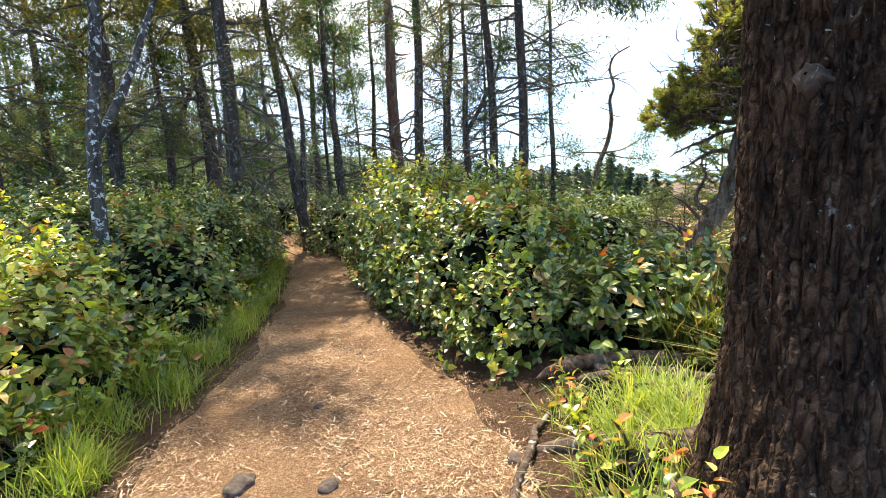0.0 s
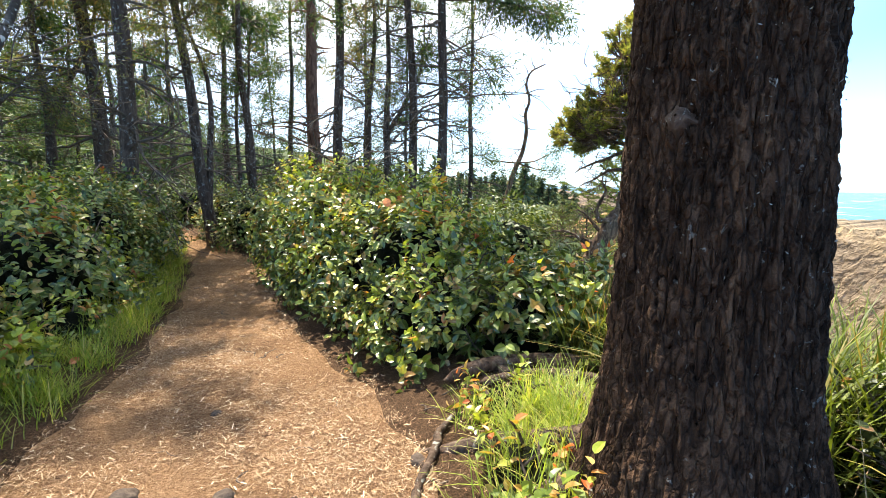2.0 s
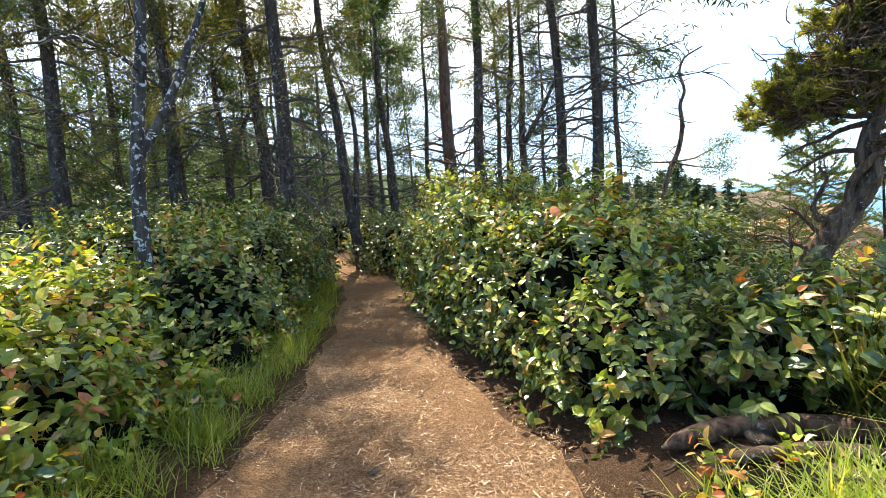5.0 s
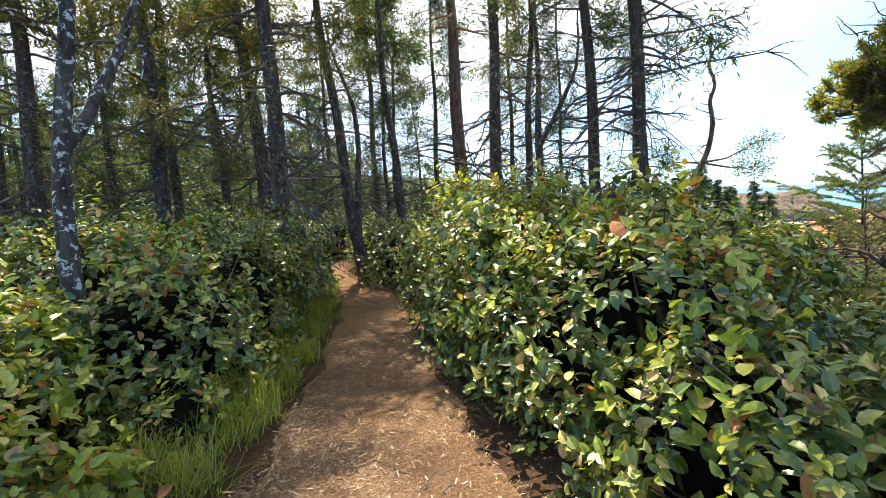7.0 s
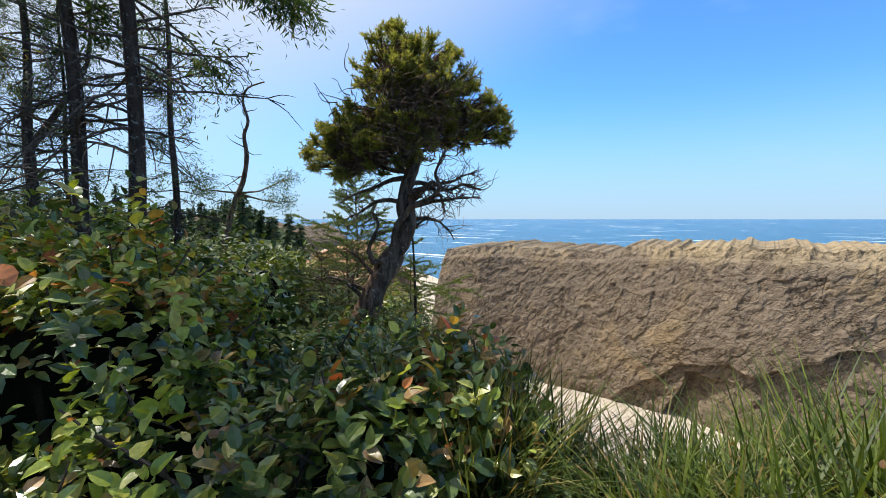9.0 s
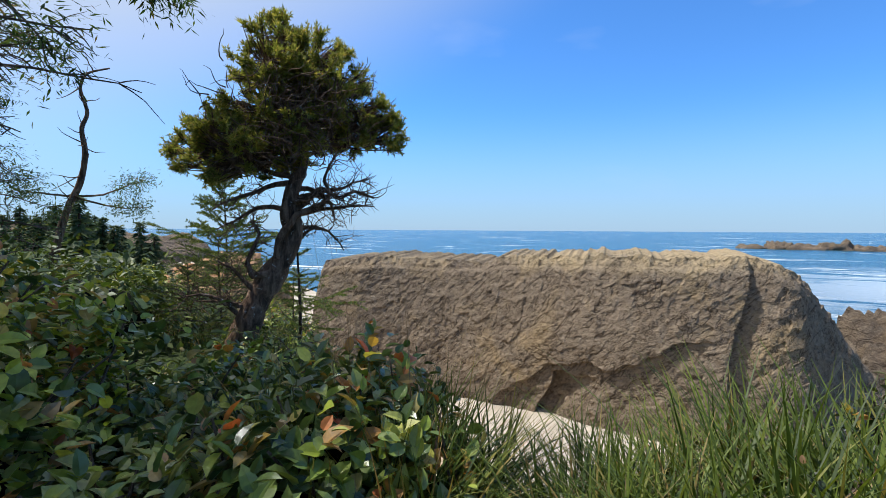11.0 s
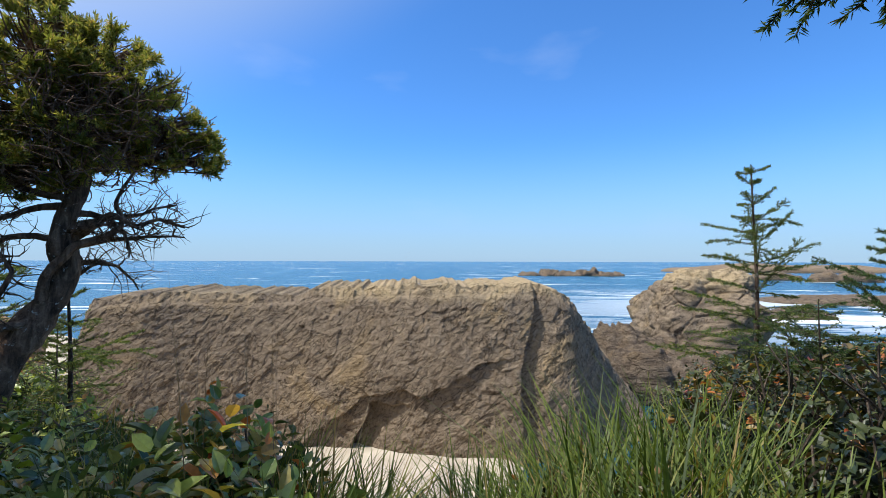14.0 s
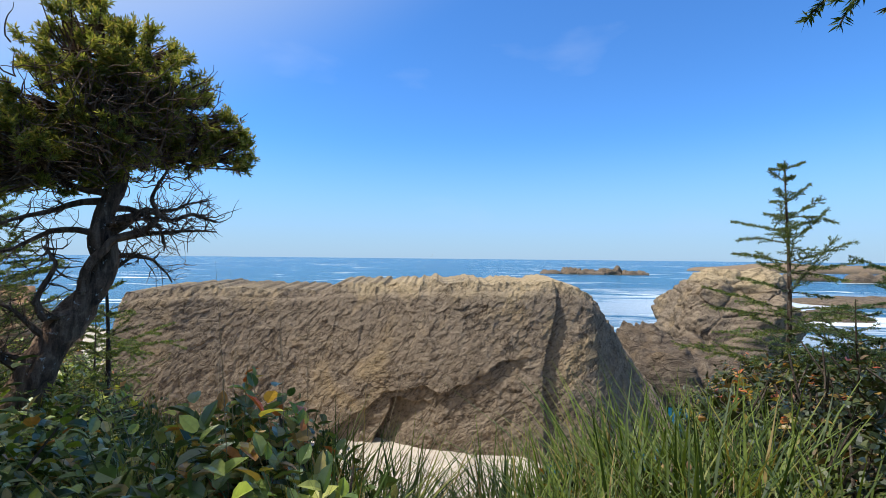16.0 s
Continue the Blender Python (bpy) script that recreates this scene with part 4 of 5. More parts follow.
TREES = [  # foot, radius, height, lean, curve, limb count, first limb, first green, spread, seed
    ((-7.06, 10.3), 0.16, 11, (-0.03, 0), (0.1, 0), 34, 0.10, 0.30, 2.0, 1),
    ((-6.1, 12.8), 0.20, 13, (-0.06, 0), (0, 0), 30, 0.12, 0.36, 2.0, 3),
    # Top and spread enlarged so that the crown shades the path.
    ((-4.07, 9.16), 0.155, 13.5, (0.012, 0), (0, 0), 40, 0.10, 0.34, 2.7, 4),
    ((-3.7, 15.2), 0.07, 9, (0.01, 0), (0, 0), 26, 0.10, 0.3, 1.4, 5),
    ((-2.65, 18.5), 0.11, 11, (0.02, 0), (0, 0), 30, 0.10, 0.25, 1.7, 6),
    ((-0.36, 8.12), 0.092, 11, (0.004, 0), (0, 0), 30, 0.12, 0.44, 1.5, 8),
    ((0.93, 7.81), 0.082, 10, (-0.055, 0), (0.08, 0), 22, 0.16, 0.42, 1.3, 9),
    ((1.24, 7.26), 0.088, 10, (0.0, 0), (0, 0), 34, 0.10, 0.46, 1.5, 10),
    ((3.3, 14.0), 0.085, 10, (-0.012, 0), (0, 0), 40, 0.08, 0.20, 1.4, 11),
    ((1.5, 16.0), 0.06, 9, (0.0, 0), (0, 0), 44, 0.08, 0.14, 1.3, 12),
    ((-9.25, 9.66), 0.17, 12, (-0.01, 0), (0.1, 0), 34, 0.10, 0.25, 2.2, 13),
    ((-11.9, 11.2), 0.15, 12, (0, 0), (0, 0), 34, 0.08, 0.20, 2.2, 14),
    ((-8.7, 16.4), 0.06, 9, (0, 0), (0, 0), 26, 0.10, 0.25, 1.4, 15),
    ((-10.2, 14.8), 0.16, 13, (0.01, 0), (0, 0), 34, 0.08, 0.20, 2.2, 17),
    ((-5.2, 19.5), 0.14, 12, (0.01, 0), (0, 0), 34, 0.08, 0.22, 2.0, 18),
    ((0.2, 21.0), 0.12, 11, (0.0, 0), (0, 0), 40, 0.06, 0.16, 1.8, 19),
]
for foot, r, top, lean, curve, limbs, l0, g0, spread, seed in TREES:
    tree("spruce_tree", "tall dark spruce with bare lower limbs among the undergrowth", foot, r, top, lean, curve, limbs + 26, l0, g0, BARK, NEEDLES_DRY if seed in (1, 3, 4, 13, 16) else NEEDLES, seed, spread, 18 if seed in (1, 3, 4, 13) else 16, boughs=[((1.28, 7.26, 4.7), (1, 0.05, 0.0), 1.9), ((1.28, 7.3, 4.25), (1, -0.15, 0.05), 1.5), ((1.28, 7.2, 5.2), (0.9, -0.4, 0.0), 1.8)] if seed == 10 else ())
tree("birch_tree", "leaning tree with white lichen blotches on its bark", (-3.5, 4.5), 0.075, 7, (0.02, 0.05), (0.16, 0), 12, 0.40, 0.85, BARK_BIRCH, NEEDLES_DRY, 31, 1.2, 4, (2.3, (0.5, 0.2, 0.9), 3.0))
tree("forked_tree", "dark tree forking above a bare trunk", (-7.73, 13.7), 0.15, 8, (-0.05, 0), (0, 0), 30, 0.34, 0.5, BARK, NEEDLES, 32, 1.9, 14, (2.9, (0.35, 0, 0.9), 4.5))
tree("forked_tree", "dark leaning tree forking low beside the bend", (-3.25, 11.1), 0.135, 10, (-0.085, 0.02), (-0.12, 0), 44, 0.16, 0.4, BARK, NEEDLES_DRY, 33, 2.1, 12, (1.35, (0.1, 0.05, 0.9), 5.0))
tree("forked_tree", "dark tree with crowded branching stems", (-2.65, 12.9), 0.12, 9, (-0.05, 0), (-0.1, 0), 44, 0.12, 0.42, BARK, NEEDLES, 34, 1.8, 12, (1.0, (-0.2, 0.1, 0.9), 5.0))
tree("forked_tree", "crooked tree with a broken stem beside it", (-0.06, 9.4), 0.075, 7, (0.045, 0), (0.12, 0), 26, 0.34, 0.5, BARK, NEEDLES_DRY, 35, 1.4, 10, (0.9, (-0.3, 0.0, 0.9), 1.6))
tree("forked_tree", "forked grey trunk before the bright sky", (0.8, 15.5), 0.14, 9, (0.01, 0), (0, 0), 26, 0.36, 0.5, BARK, NEEDLES, 36, 1.8, 9, (3.2, (0.7, 0, 0.8), 4.0))
tree("red_barked_tree", "broad red-barked trunk with pale broken branches", (-1.45, 15.5), 0.23, 13, (-0.01, 0), (0, 0), 28, 0.12, 0.5, BARK_RED, NEEDLES_DRY, 37, 2.0, 9)

rng = R(51)
for q in range(22):
    x, y = (rng.uniform(-34, -12), rng.uniform(8, 40)) if q < 16 else (rng.uniform(-14, -3), rng.uniform(22, 36))
    tree("spruce_tree", "slender dark spruce deep in the forest", (x, y), rng.uniform(0.08, 0.2), rng.uniform(9, 14), (rng.normal() * 0.02, 0), (0, 0), 44, 0.06, 0.12, BARK, NEEDLES, 60 + q, 2.4, 9, size=0.2, joined=True)


def far_forest(name, label, count, box, rise, seed, tall=(6, 12)):
    """A far wood of small spruces: stems and boughs joined."""
    rng = np.random.default_rng(seed)
    bough, wood = [], []
    for _ in range(count):
        x, y = rng.uniform(box[0], box[1]), rng.uniform(box[2], box[3])
        z0, h = rise(x, y), rng.uniform(*tall)
        n = 240
        t = rng.random(n) ** 0.8
        a = rng.random(n) * 2 * np.pi
        rad = (1 - t) * h * 0.17 * rng.uniform(0.4, 1.0, n)
        out = np.stack([np.cos(a), np.sin(a), np.full(n, -0.35)], -1)
        base = np.stack([x + np.cos(a) * rad * 0.5, y + np.sin(a) * rad * 0.5, z0 + 0.12 * h + 0.9 * h * t], -1)
        ln = 0.35 + rad * 0.9
        bough.append(scatter_leaves(base, out + rng.normal(size=(n, 3)) * 0.3, np.array([0, 0, 1.0]) + rng.normal(size=(n, 3)) * 0.3, ln, ln * 0.4, KITE_PLAN, KITE_FACES, 0, 0))
        wood.append(tube(np.array([(x, y, z0 - 1), (x, y, z0 + h)]), [0.16, 0.03], 5))
    ob = thing(name, label, "trees", kind="stuff", at=(box[0], box[2], 0))
    part("boughs", quads("boughs", *join(bough), FAR_NEEDLES), ob, kind="stuff")
    part("stems", quads("stems", *join(wood), BARK), ob, kind="stuff")


far_forest("far_woods", "hazy green conifer woods on the rising land", 230, (-85, -22, 30, 95), lambda x, y: float(height(x, y)), 1)
far_forest("far_woods", "low hazy conifers beyond the forest edge", 150, (-24, 8, 48, 110), lambda x, y: float(height(x, y)) - 0.5, 4, (3, 5.5))
far_forest("far_woods", "dark conifers along the top of the headland", 60, (28, 72, 165, 240), lambda x, y: 1.5 - 0.10 * abs(x - 52), 2, (3, 6))
far_forest("far_woods", "low hazy trees across the cove", 90, (6, 34, 80, 150), lambda x, y: min(float(height(x, y)), 0.5) - 2.5, 3, (3, 5.5))


far_forest("far_woods", "low wind-clipped trees along the coast", 60, (7, 17, 22, 70), lambda x, y: float(height(x, y)) - 0.4 if x < np.interp(y, COAST_Y, COAST_X) + 1.5 else -30.0, 6, (1.4, 3.0))


def undergrowth():
    rng = np.random.default_rng(55)
    n = 70000
    x, y = rng.uniform(-42, 7, n), 13 + 40 * rng.random(n) ** 1.5
    side = rng.random(n) < 0.3
    x, y = np.where(side, rng.uniform(-24, -7.5, n), x), np.where(side, rng.uniform(2, 16, n), y)
    keep = (x < np.interp(y, COAST_Y, COAST_X) - 0.3) & ((x < np.interp(y, PATH_Y, PATH_L) - 0.8) | (x > np.interp(y, PATH_Y, PATH_R) + 0.8) | (y > 16))
    x, y = x[keep], y[keep]
    n = len(x)
    tall = 0.55 + 0.45 * lumps(x, y, 1.4, 5.0)
    base = np.stack([x, y, height(x, y) + tall * rng.random(n)], -1)
    ln = rng.uniform(0.10, 0.24, n)
    v, f = scatter_leaves(base, rng.normal(size=(n, 3)) + np.array([0, 0, 0.3]), np.array([0, 0, 1.0]) + rng.normal(size=(n, 3)) * 0.4, ln, ln * 0.5, KITE_PLAN, KITE_FACES, 0, 0)
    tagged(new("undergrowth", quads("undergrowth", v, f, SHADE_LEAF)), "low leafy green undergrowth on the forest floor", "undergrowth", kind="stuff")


undergrowth()


# ---- the old spruce beside the path ----
def old_spruce():
    x, y = 1.19, 1.31
    z0 = float(height(x, y)) - 0.1
    ob = thing("old_spruce", "massive dark spruce trunk with deeply furrowed bark beside the path", "tree", at=(x, y, z0))
    cols = 300
    th = np.linspace(0, 2 * np.pi, cols)
    zz = np.concatenate([np.linspace(0, 2.6, 330), np.linspace(2.62, 9.0, 60)])
    T, Z = np.meshgrid(th, zz)
    flare = 0.20 * np.exp(-Z / 0.28) * (1 + 0.55 * np.cos(3 * T + 0.6)) + 0.05 * np.exp(-Z / 0.8)
    rad = 0.315 - 0.022 * Z + flare + 0.012 * np.sin(2 * T + Z * 0.8)
    pts = np.stack([np.cos(T) * 0.3, np.sin(T) * 0.3, Z], -1).reshape(-1, 3)
    warp = np.array([noise.noise(Vector((p[0] * 5, p[1] * 5, p[2] * 1.3))) for p in pts])
    fine = np.array([noise.fractal(Vector((p[0] * 40, p[1] * 40, p[2] * 18)), 0.8, 2.0, 4) for p in pts])
    furrow, flake = np.empty(len(pts)), np.empty(len(pts))
    for k, p in enumerate(pts):
        q = (p[0] * 22 + warp[k] * 0.9, p[1] * 22 + warp[k] * 0.9, p[2] * 1.9)
        a_, b_ = noise.fractal(Vector(q), 0.9, 2.0, 3), noise.fractal(Vector((q[0] * 2.1 + 9, q[1] * 2.1, q[2] * 2.6)), 0.9, 2.0, 3)
        furrow[k] = max(math.exp(-(a_ / 0.10) ** 2), 0.55 * math.exp(-(b_ / 0.10) ** 2))
        f_ = 3.0 * noise.fractal(Vector((p[0] * 24, p[1] * 24, p[2] * 9 + 40)), 0.9, 2.0, 3)
        flake[k] = math.floor(f_) + max(0.0, (f_ - math.floor(f_) - 0.75) * 4)
    rad = rad + (-0.022 * furrow + 0.004 * flake + 0.006 * fine + 0.012 * warp).reshape(T.shape)
    rad[:, -1] = rad[:, 0]
    v = np.stack([x + np.cos(T) * rad - 0.02 * Z, y + np.sin(T) * rad, z0 + Z], -1)
    part("trunk", quads("trunk", v.reshape(-1, 3), grid_faces(len(zz), cols), BARK_BIG, True), ob)
    rng = np.random.default_rng(9)
    # The torn stub at eye height.
    face = np.array([-0.90, -0.42, 0.0])
    stub = np.array([x, y, 1.66]) + face * 0.24
    pts = np.array([stub, stub + face * 0.05 + (0, 0, 0.015), stub + face * 0.095 + (0, 0, 0.035), stub + face * 0.10 + (0, 0, 0.037)])
    part("branch_stub", quads("branch_stub", *tube(pts, [0.07, 0.046, 0.030, 0.004], 18, 0.16, rng), BARK, True), ob, "torn pale branch stub")
    # Peeling lichen flakes.
    n = 240
    a, h = rng.uniform(2.4, 5.6, n), rng.uniform(0.4, 2.1, n)
    outw = np.stack([np.cos(a), np.sin(a), np.zeros(n)], -1)
    base = np.array([x, y, z0]) + outw * (0.325 - 0.022 * h)[:, None] + np.stack([-0.02 * h, 0 * h, h], -1)
    s = 0.004 + 0.016 * rng.random(n) ** 3
    part("lichen", quads("lichen", *scatter_leaves(base, outw * 0.4 + rng.normal(size=(n, 3)), outw, s, s * 0.3), island_material("grey_lichen", [(0.0, (0.14, 0.14, 0.12)), (1.0, (0.36, 0.37, 0.34))])), ob, "pale grey lichen flakes", "stuff")
    # Spreading roots.
    for ang, ln, r0 in ((1.9, 1.25, 0.07), (2.5, 0.9, 0.06), (1.35, 1.6, 0.075), (3.4, 0.5, 0.06), (0.4, 0.8, 0.07), (5.0, 0.9, 0.07)):
        s = np.linspace(0, 1, 16)
        px_, py_ = x + np.cos(ang + 0.5 * s) * (0.28 + ln * s), y + np.sin(ang + 0.5 * s) * (0.28 + ln * s)
        pz_ = height(px_, py_) + 0.03 - 0.05 * s + 0.12 * (1 - s) ** 3 + 0.015 * np.sin(s * 11 + ang)
        part("root", quads("root", *tube(np.stack([px_, py_, pz_], -1), r0 * (1.1 - 0.85 * s), 9, 0.08, rng), BARK, True), ob, "weathered surface root")
    # A low bough over the cliff side, and limbs higher up.
    wood, e, d = [], [], []
    boughs = [((x + 0.26, y + 0.04, 2.22), (0.80, 0.52, 0.12), 0.40), ((x - 0.25, y - 0.1, 2.3), (-0.9, -0.35, -0.1), 0.28)] + [((x - 0.02 * h, y, z0 + h), (np.cos(a_), np.sin(a_), 0.1), ln) for h, a_, ln in
             ((4.4, 0.3, 1.7), (4.6, 5.6, 2.2), (4.9, 2.2, 2.2), (5.1, 0.9, 1.8), (5.4, 4.0, 2.4), (5.6, 6.1, 2.6), (5.9, 5.3, 2.3), (6.5, 1.2, 2.0), (7.1, 3.2, 1.8), (7.6, 0.0, 1.6), (8.2, 4.6, 1.2))]
    for s0, way, ln in boughs:
        pts = bent(s0, way, ln, (0, 0, -0.35), 8, 0.08, rng)
        wood = []
        wood.append(tube(pts, np.linspace(0.035 if ln > 1.5 else 0.016, 0.005, 9), 6))
        for k in range(3, 9):
            for _ in range(3):
                tw = bent(pts[k], unit(pts[k] - pts[k - 1]) + rng.normal(size=3) * 0.6, ln * 0.28, (0, 0, -0.3), 5, 0.1, rng)
                wood.append(tube(tw, np.linspace(0.005, 0.002, 6), 3))
                for g in np.linspace(0, 4.99, 26):
                    e.append(tw[int(g)] + (tw[int(g) + 1] - tw[int(g)]) * (g - int(g)))
                    d.append(unit(tw[int(g) + 1] - tw[int(g)]))
        part("bough", quads("bough", *join(wood), TWIG), ob)
    e, d = np.repeat(np.array(e), 3, 0), np.repeat(np.array(d), 3, 0)
    # Needles above 3.4 m are oversized so that the unseen crown throws shade.
    ln = rng.uniform(0.02, 0.038, len(e)) * np.where(e[:, 2] > 3.4, 4.0, 1.0)
    part("needles", quads("needles", *scatter_leaves(e, d * 0.7 + rng.normal(size=e.shape) * 0.7, rng.normal(size=e.shape), ln, ln * 0.2, KITE_PLAN, KITE_FACES, 0, 0), NEEDLES), ob, kind="stuff")


old_spruce()


# ---- the shore pine ----
def shore_pine():
    ob = thing("shore_pine", "wind-shaped pine with a dense dark crown on a twisted bare trunk", "tree", at=(3.6, 6.88, 0.0))
    rng = np.random.default_rng(12)
    C = np.array([4.12, 6.4, 0])
    side, deep = np.array([0.72, -0.69, 0]), np.array([0.69, 0.72, 0])
    up = np.array([0, 0, 1.0])
    line = np.array([C + side * u + up * z for u, z in ((-0.92, -0.5), (-0.68, 0.2), (-0.48, 0.65), (-0.34, 0.92), (-0.16, 1.2), (-0.06, 1.5), (-0.13, 1.74), (-0.09, 1.97), (0.03, 2.2), (0.02, 2.6), (0.06, 3.0), (-0.02, 3.4), (-0.1, 3.8))])
    s = np.linspace(0, 1, 40)
    k = np.linspace(0, 1, len(line))
    pts = np.stack([np.interp(s, k, line[:, c]) for c in range(3)], -1)
    pts[1:-1] = (pts[:-2] + 2 * pts[1:-1] + pts[2:]) / 4
    girth = np.interp(s, [0, 0.18, 0.4, 0.55, 0.75, 1], [0.17, 0.15, 0.105, 0.09, 0.045, 0.012]) * (1 + 0.10 * np.sin(s * 31) + 0.06 * np.sin(s * 53 + 1))
    part("trunk", quads("trunk", *tube(pts, girth, 16, 0.09, rng), BARK_PINE, True), ob)

    def arm(nm, way_points, thick):
        """A crooked living limb through points beside the trunk."""
        w_ = np.array([C + side * u + deep * d_ + up * z for u, d_, z in way_points])
        g_, h_ = np.linspace(0, 1, 30), np.linspace(0, 1, len(w_))
        a_ = np.stack([np.interp(g_, h_, w_[:, c]) for c in range(3)], -1) + rng.normal(size=(30, 3)) * 0.006
        a_[1:-1] = (a_[:-2] + 2 * a_[1:-1] + a_[2:]) / 4
        bits = [tube(a_, np.linspace(thick, 0.012, 30), 8, 0.08, rng)]
        for _ in range(34):
            t0 = bent(a_[12 + int(rng.random() * 18)], rng.normal(size=3) + side * 0.5, rng.uniform(0.12, 0.42), (0, 0, 0.2), 6, 0.3, rng)
            bits.append(tube(t0, np.linspace(0.007, 0.002, 7), 4))
        part(nm, quads(nm, *join(bits), BARK_PINE), ob, "crooked twiggy lower limb")

    arm("crooked_limb", [(-0.26, -0.08, 1.15), (-0.21, -0.14, 1.42), (-0.03, -0.16, 1.68), (0.24, -0.15, 1.78), (0.35, -0.12, 1.92), (0.27, -0.1, 2.1), (0.42, -0.05, 2.4)], 0.05)
    arm("crooked_limb", [(-0.02, 0, 1.75), (0.25, -0.2, 1.98), (0.45, -0.25, 1.86), (0.62, -0.25, 1.95), (0.85, -0.2, 1.88)], 0.035)
    arm("crooked_limb", [(-0.33, -0.1, 1.0), (-0.51, -0.16, 0.97), (-0.57, -0.18, 1.13), (-0.42, -0.2, 1.44), (-0.52, -0.2, 1.6)], 0.04)
    lobes = [(-1.03, 0.05, 2.30, 0.34, 0.26), (-0.65, -0.15, 2.38, 0.46, 0.34), (-0.86, 0.1, 2.62, 0.34, 0.26), (-0.45, 0.1, 2.92, 0.48, 0.42), (-0.32, -0.1, 3.40, 0.42, 0.38), (-0.22, 0.05, 3.72, 0.26, 0.24),
             (0.1, 0.05, 3.46, 0.48, 0.36), (0.36, -0.05, 3.12, 0.48, 0.42), (0.0, -0.15, 2.80, 0.5, 0.42), (0.70, 0.0, 2.88, 0.42, 0.32), (1.0, 0.05, 2.64, 0.25, 0.18), (0.5, 0.2, 2.70, 0.42, 0.26), (-0.2, 0.3, 2.55, 0.55, 0.38),
             (0.2, 0.35, 3.05, 0.5, 0.45), (-0.6, 0.3, 2.55, 0.5, 0.38)]
    wood, tip, way = [], [], []
    for u, w, z, r, rz in lobes:
        c = C + side * u + deep * w + np.array([0, 0, z])
        root = pts[min(39, 25 + int((z - 2.0) * 7))]
        q = np.linspace(0, 1, 9)[:, None]
        mid = (root + c) / 2 + rng.normal(size=3) * 0.12 - np.array([0, 0, 0.12])
        limb = (1 - q) ** 2 * root + 2 * q * (1 - q) * mid + q ** 2 * c
        wood = [tube(limb, np.linspace(0.035, 0.014, 9), 6, 0.08, rng)]
        n = int(640 * r)
        clumps = max(14, int(84 * r))
        d0 = unit(rng.normal(size=(clumps, 3)) + np.array([0, 0, 0.15]))
        reach = rng.uniform(0.78, 1.06, clumps)
        own = rng.integers(0, clumps, n)
        puff = unit(rng.normal(size=(n, 3)) + d0[own] * 0.6)
        d = unit(d0[own] * 0.5 + puff)
        ends = c + d0[own] * np.array([r, r, rz]) * reach[own][:, None] + puff * rng.uniform(0.02, 0.085, n)[:, None]
        for e_, d_ in zip(ends, d):
            g = limb[4 + int(rng.random() * 5)]
            if rng.random() < 0.5:
                wood.append(tube(np.array([g, (g + e_) / 2 + rng.normal(size=3) * 0.05, e_]), [0.010, 0.007, 0.004], 4))
            tip.append(e_)
            way.append(unit(d_ + np.array([0, 0, 0.55])))
        part("limb", quads("limb", *join(wood), BARK_PINE), ob)
    # Bare lower limbs on both sides.
    bare = [((4.02, 6.56, 1.30), (0.75, -0.65, 0.75), 1.15), ((4.09, 6.50, 1.66), (0.75, -0.65, 0.45), 1.0), ((3.68, 6.82, 0.35), (-0.5, 0.45, 0.75), 0.9), ((4.09, 6.51, 1.75), (-0.7, 0.6, 0.1), 0.9), ((3.75, 6.74, 0.75), (-0.3, 0.2, 0.9), 0.6), ((3.72, 6.78, 0.6), (-0.9, 0.4, 0.15), 0.6), ((4.1, 6.48, 1.95), (0.7, -0.7, 0.5), 0.8), ((4.12, 6.46, 2.1), (-0.6, 0.5, 0.5), 0.9), ((4.0, 6.58, 1.3), (0.4, -0.5, 0.6), 0.5), ((4.11, 6.49, 1.85), (0.6, -0.75, 0.1), 1.0), ((4.12, 6.48, 2.05), (-0.75, 0.55, -0.1), 1.0), ((4.12, 6.48, 2.15), (0.3, 0.6, 0.3), 0.8), ((4.1, 6.5, 1.8), (-0.4, -0.6, 0.3), 0.7)]
    for s0, d0, ln in bare:
        limb = bent(s0, d0, ln, (0, 0, -0.35), 9, 0.17, rng)
        wood = [tube(limb, np.linspace(0.038, 0.007, 10), 6, 0.08, rng)]
        for _ in range(20):
            g = 3 + int(rng.random() * 6)
            t0 = bent(limb[g], rng.normal(size=3) + unit(limb[g] - limb[g - 1]), ln * rng.uniform(0.15, 0.4), (0, 0, 0.3), 5, 0.25, rng)
            wood.append(tube(t0, np.linspace(0.007, 0.002, 6), 3))
            for _ in range(2):
                t1 = bent(t0[3], rng.normal(size=3), ln * 0.14, (0, 0, 0.2), 3, 0.25, rng)
                wood.append(tube(t1, np.linspace(0.004, 0.0015, 4), 3))
        part("bare_limb", quads("bare_limb", *join(wood), BARK_PINE), ob, "grey twisted bare limb")
    # A tangle of bare twigs at the heart of the crown.
    tangle = []
    for _ in range(300):
        s0 = C + side * rng.normal() * 0.36 - deep * rng.uniform(0.25, 0.68) + np.array([0, 0, rng.uniform(2.15, 3.2)])
        tw = bent(s0, rng.normal(size=3) + np.array([0, 0, 0.4]) - deep * 0.5, rng.uniform(0.2, 0.45), (0, 0, 0.3), 6, 0.28, rng)
        tangle.append(tube(tw, np.linspace(0.007, 0.002, 7), 4))
    part("twig_tangle", quads("twig_tangle", *join(tangle), BARK_PINE), ob, "bare grey-brown twigs in the crown", "stuff")
    m = 34
    tip, way = np.repeat(np.array(tip), m, 0), np.repeat(np.array(way), m, 0)
    n = len(tip)
    along = rng.uniform(-0.10, 0.04, n)[:, None]
    ln = rng.uniform(0.04, 0.07, n)
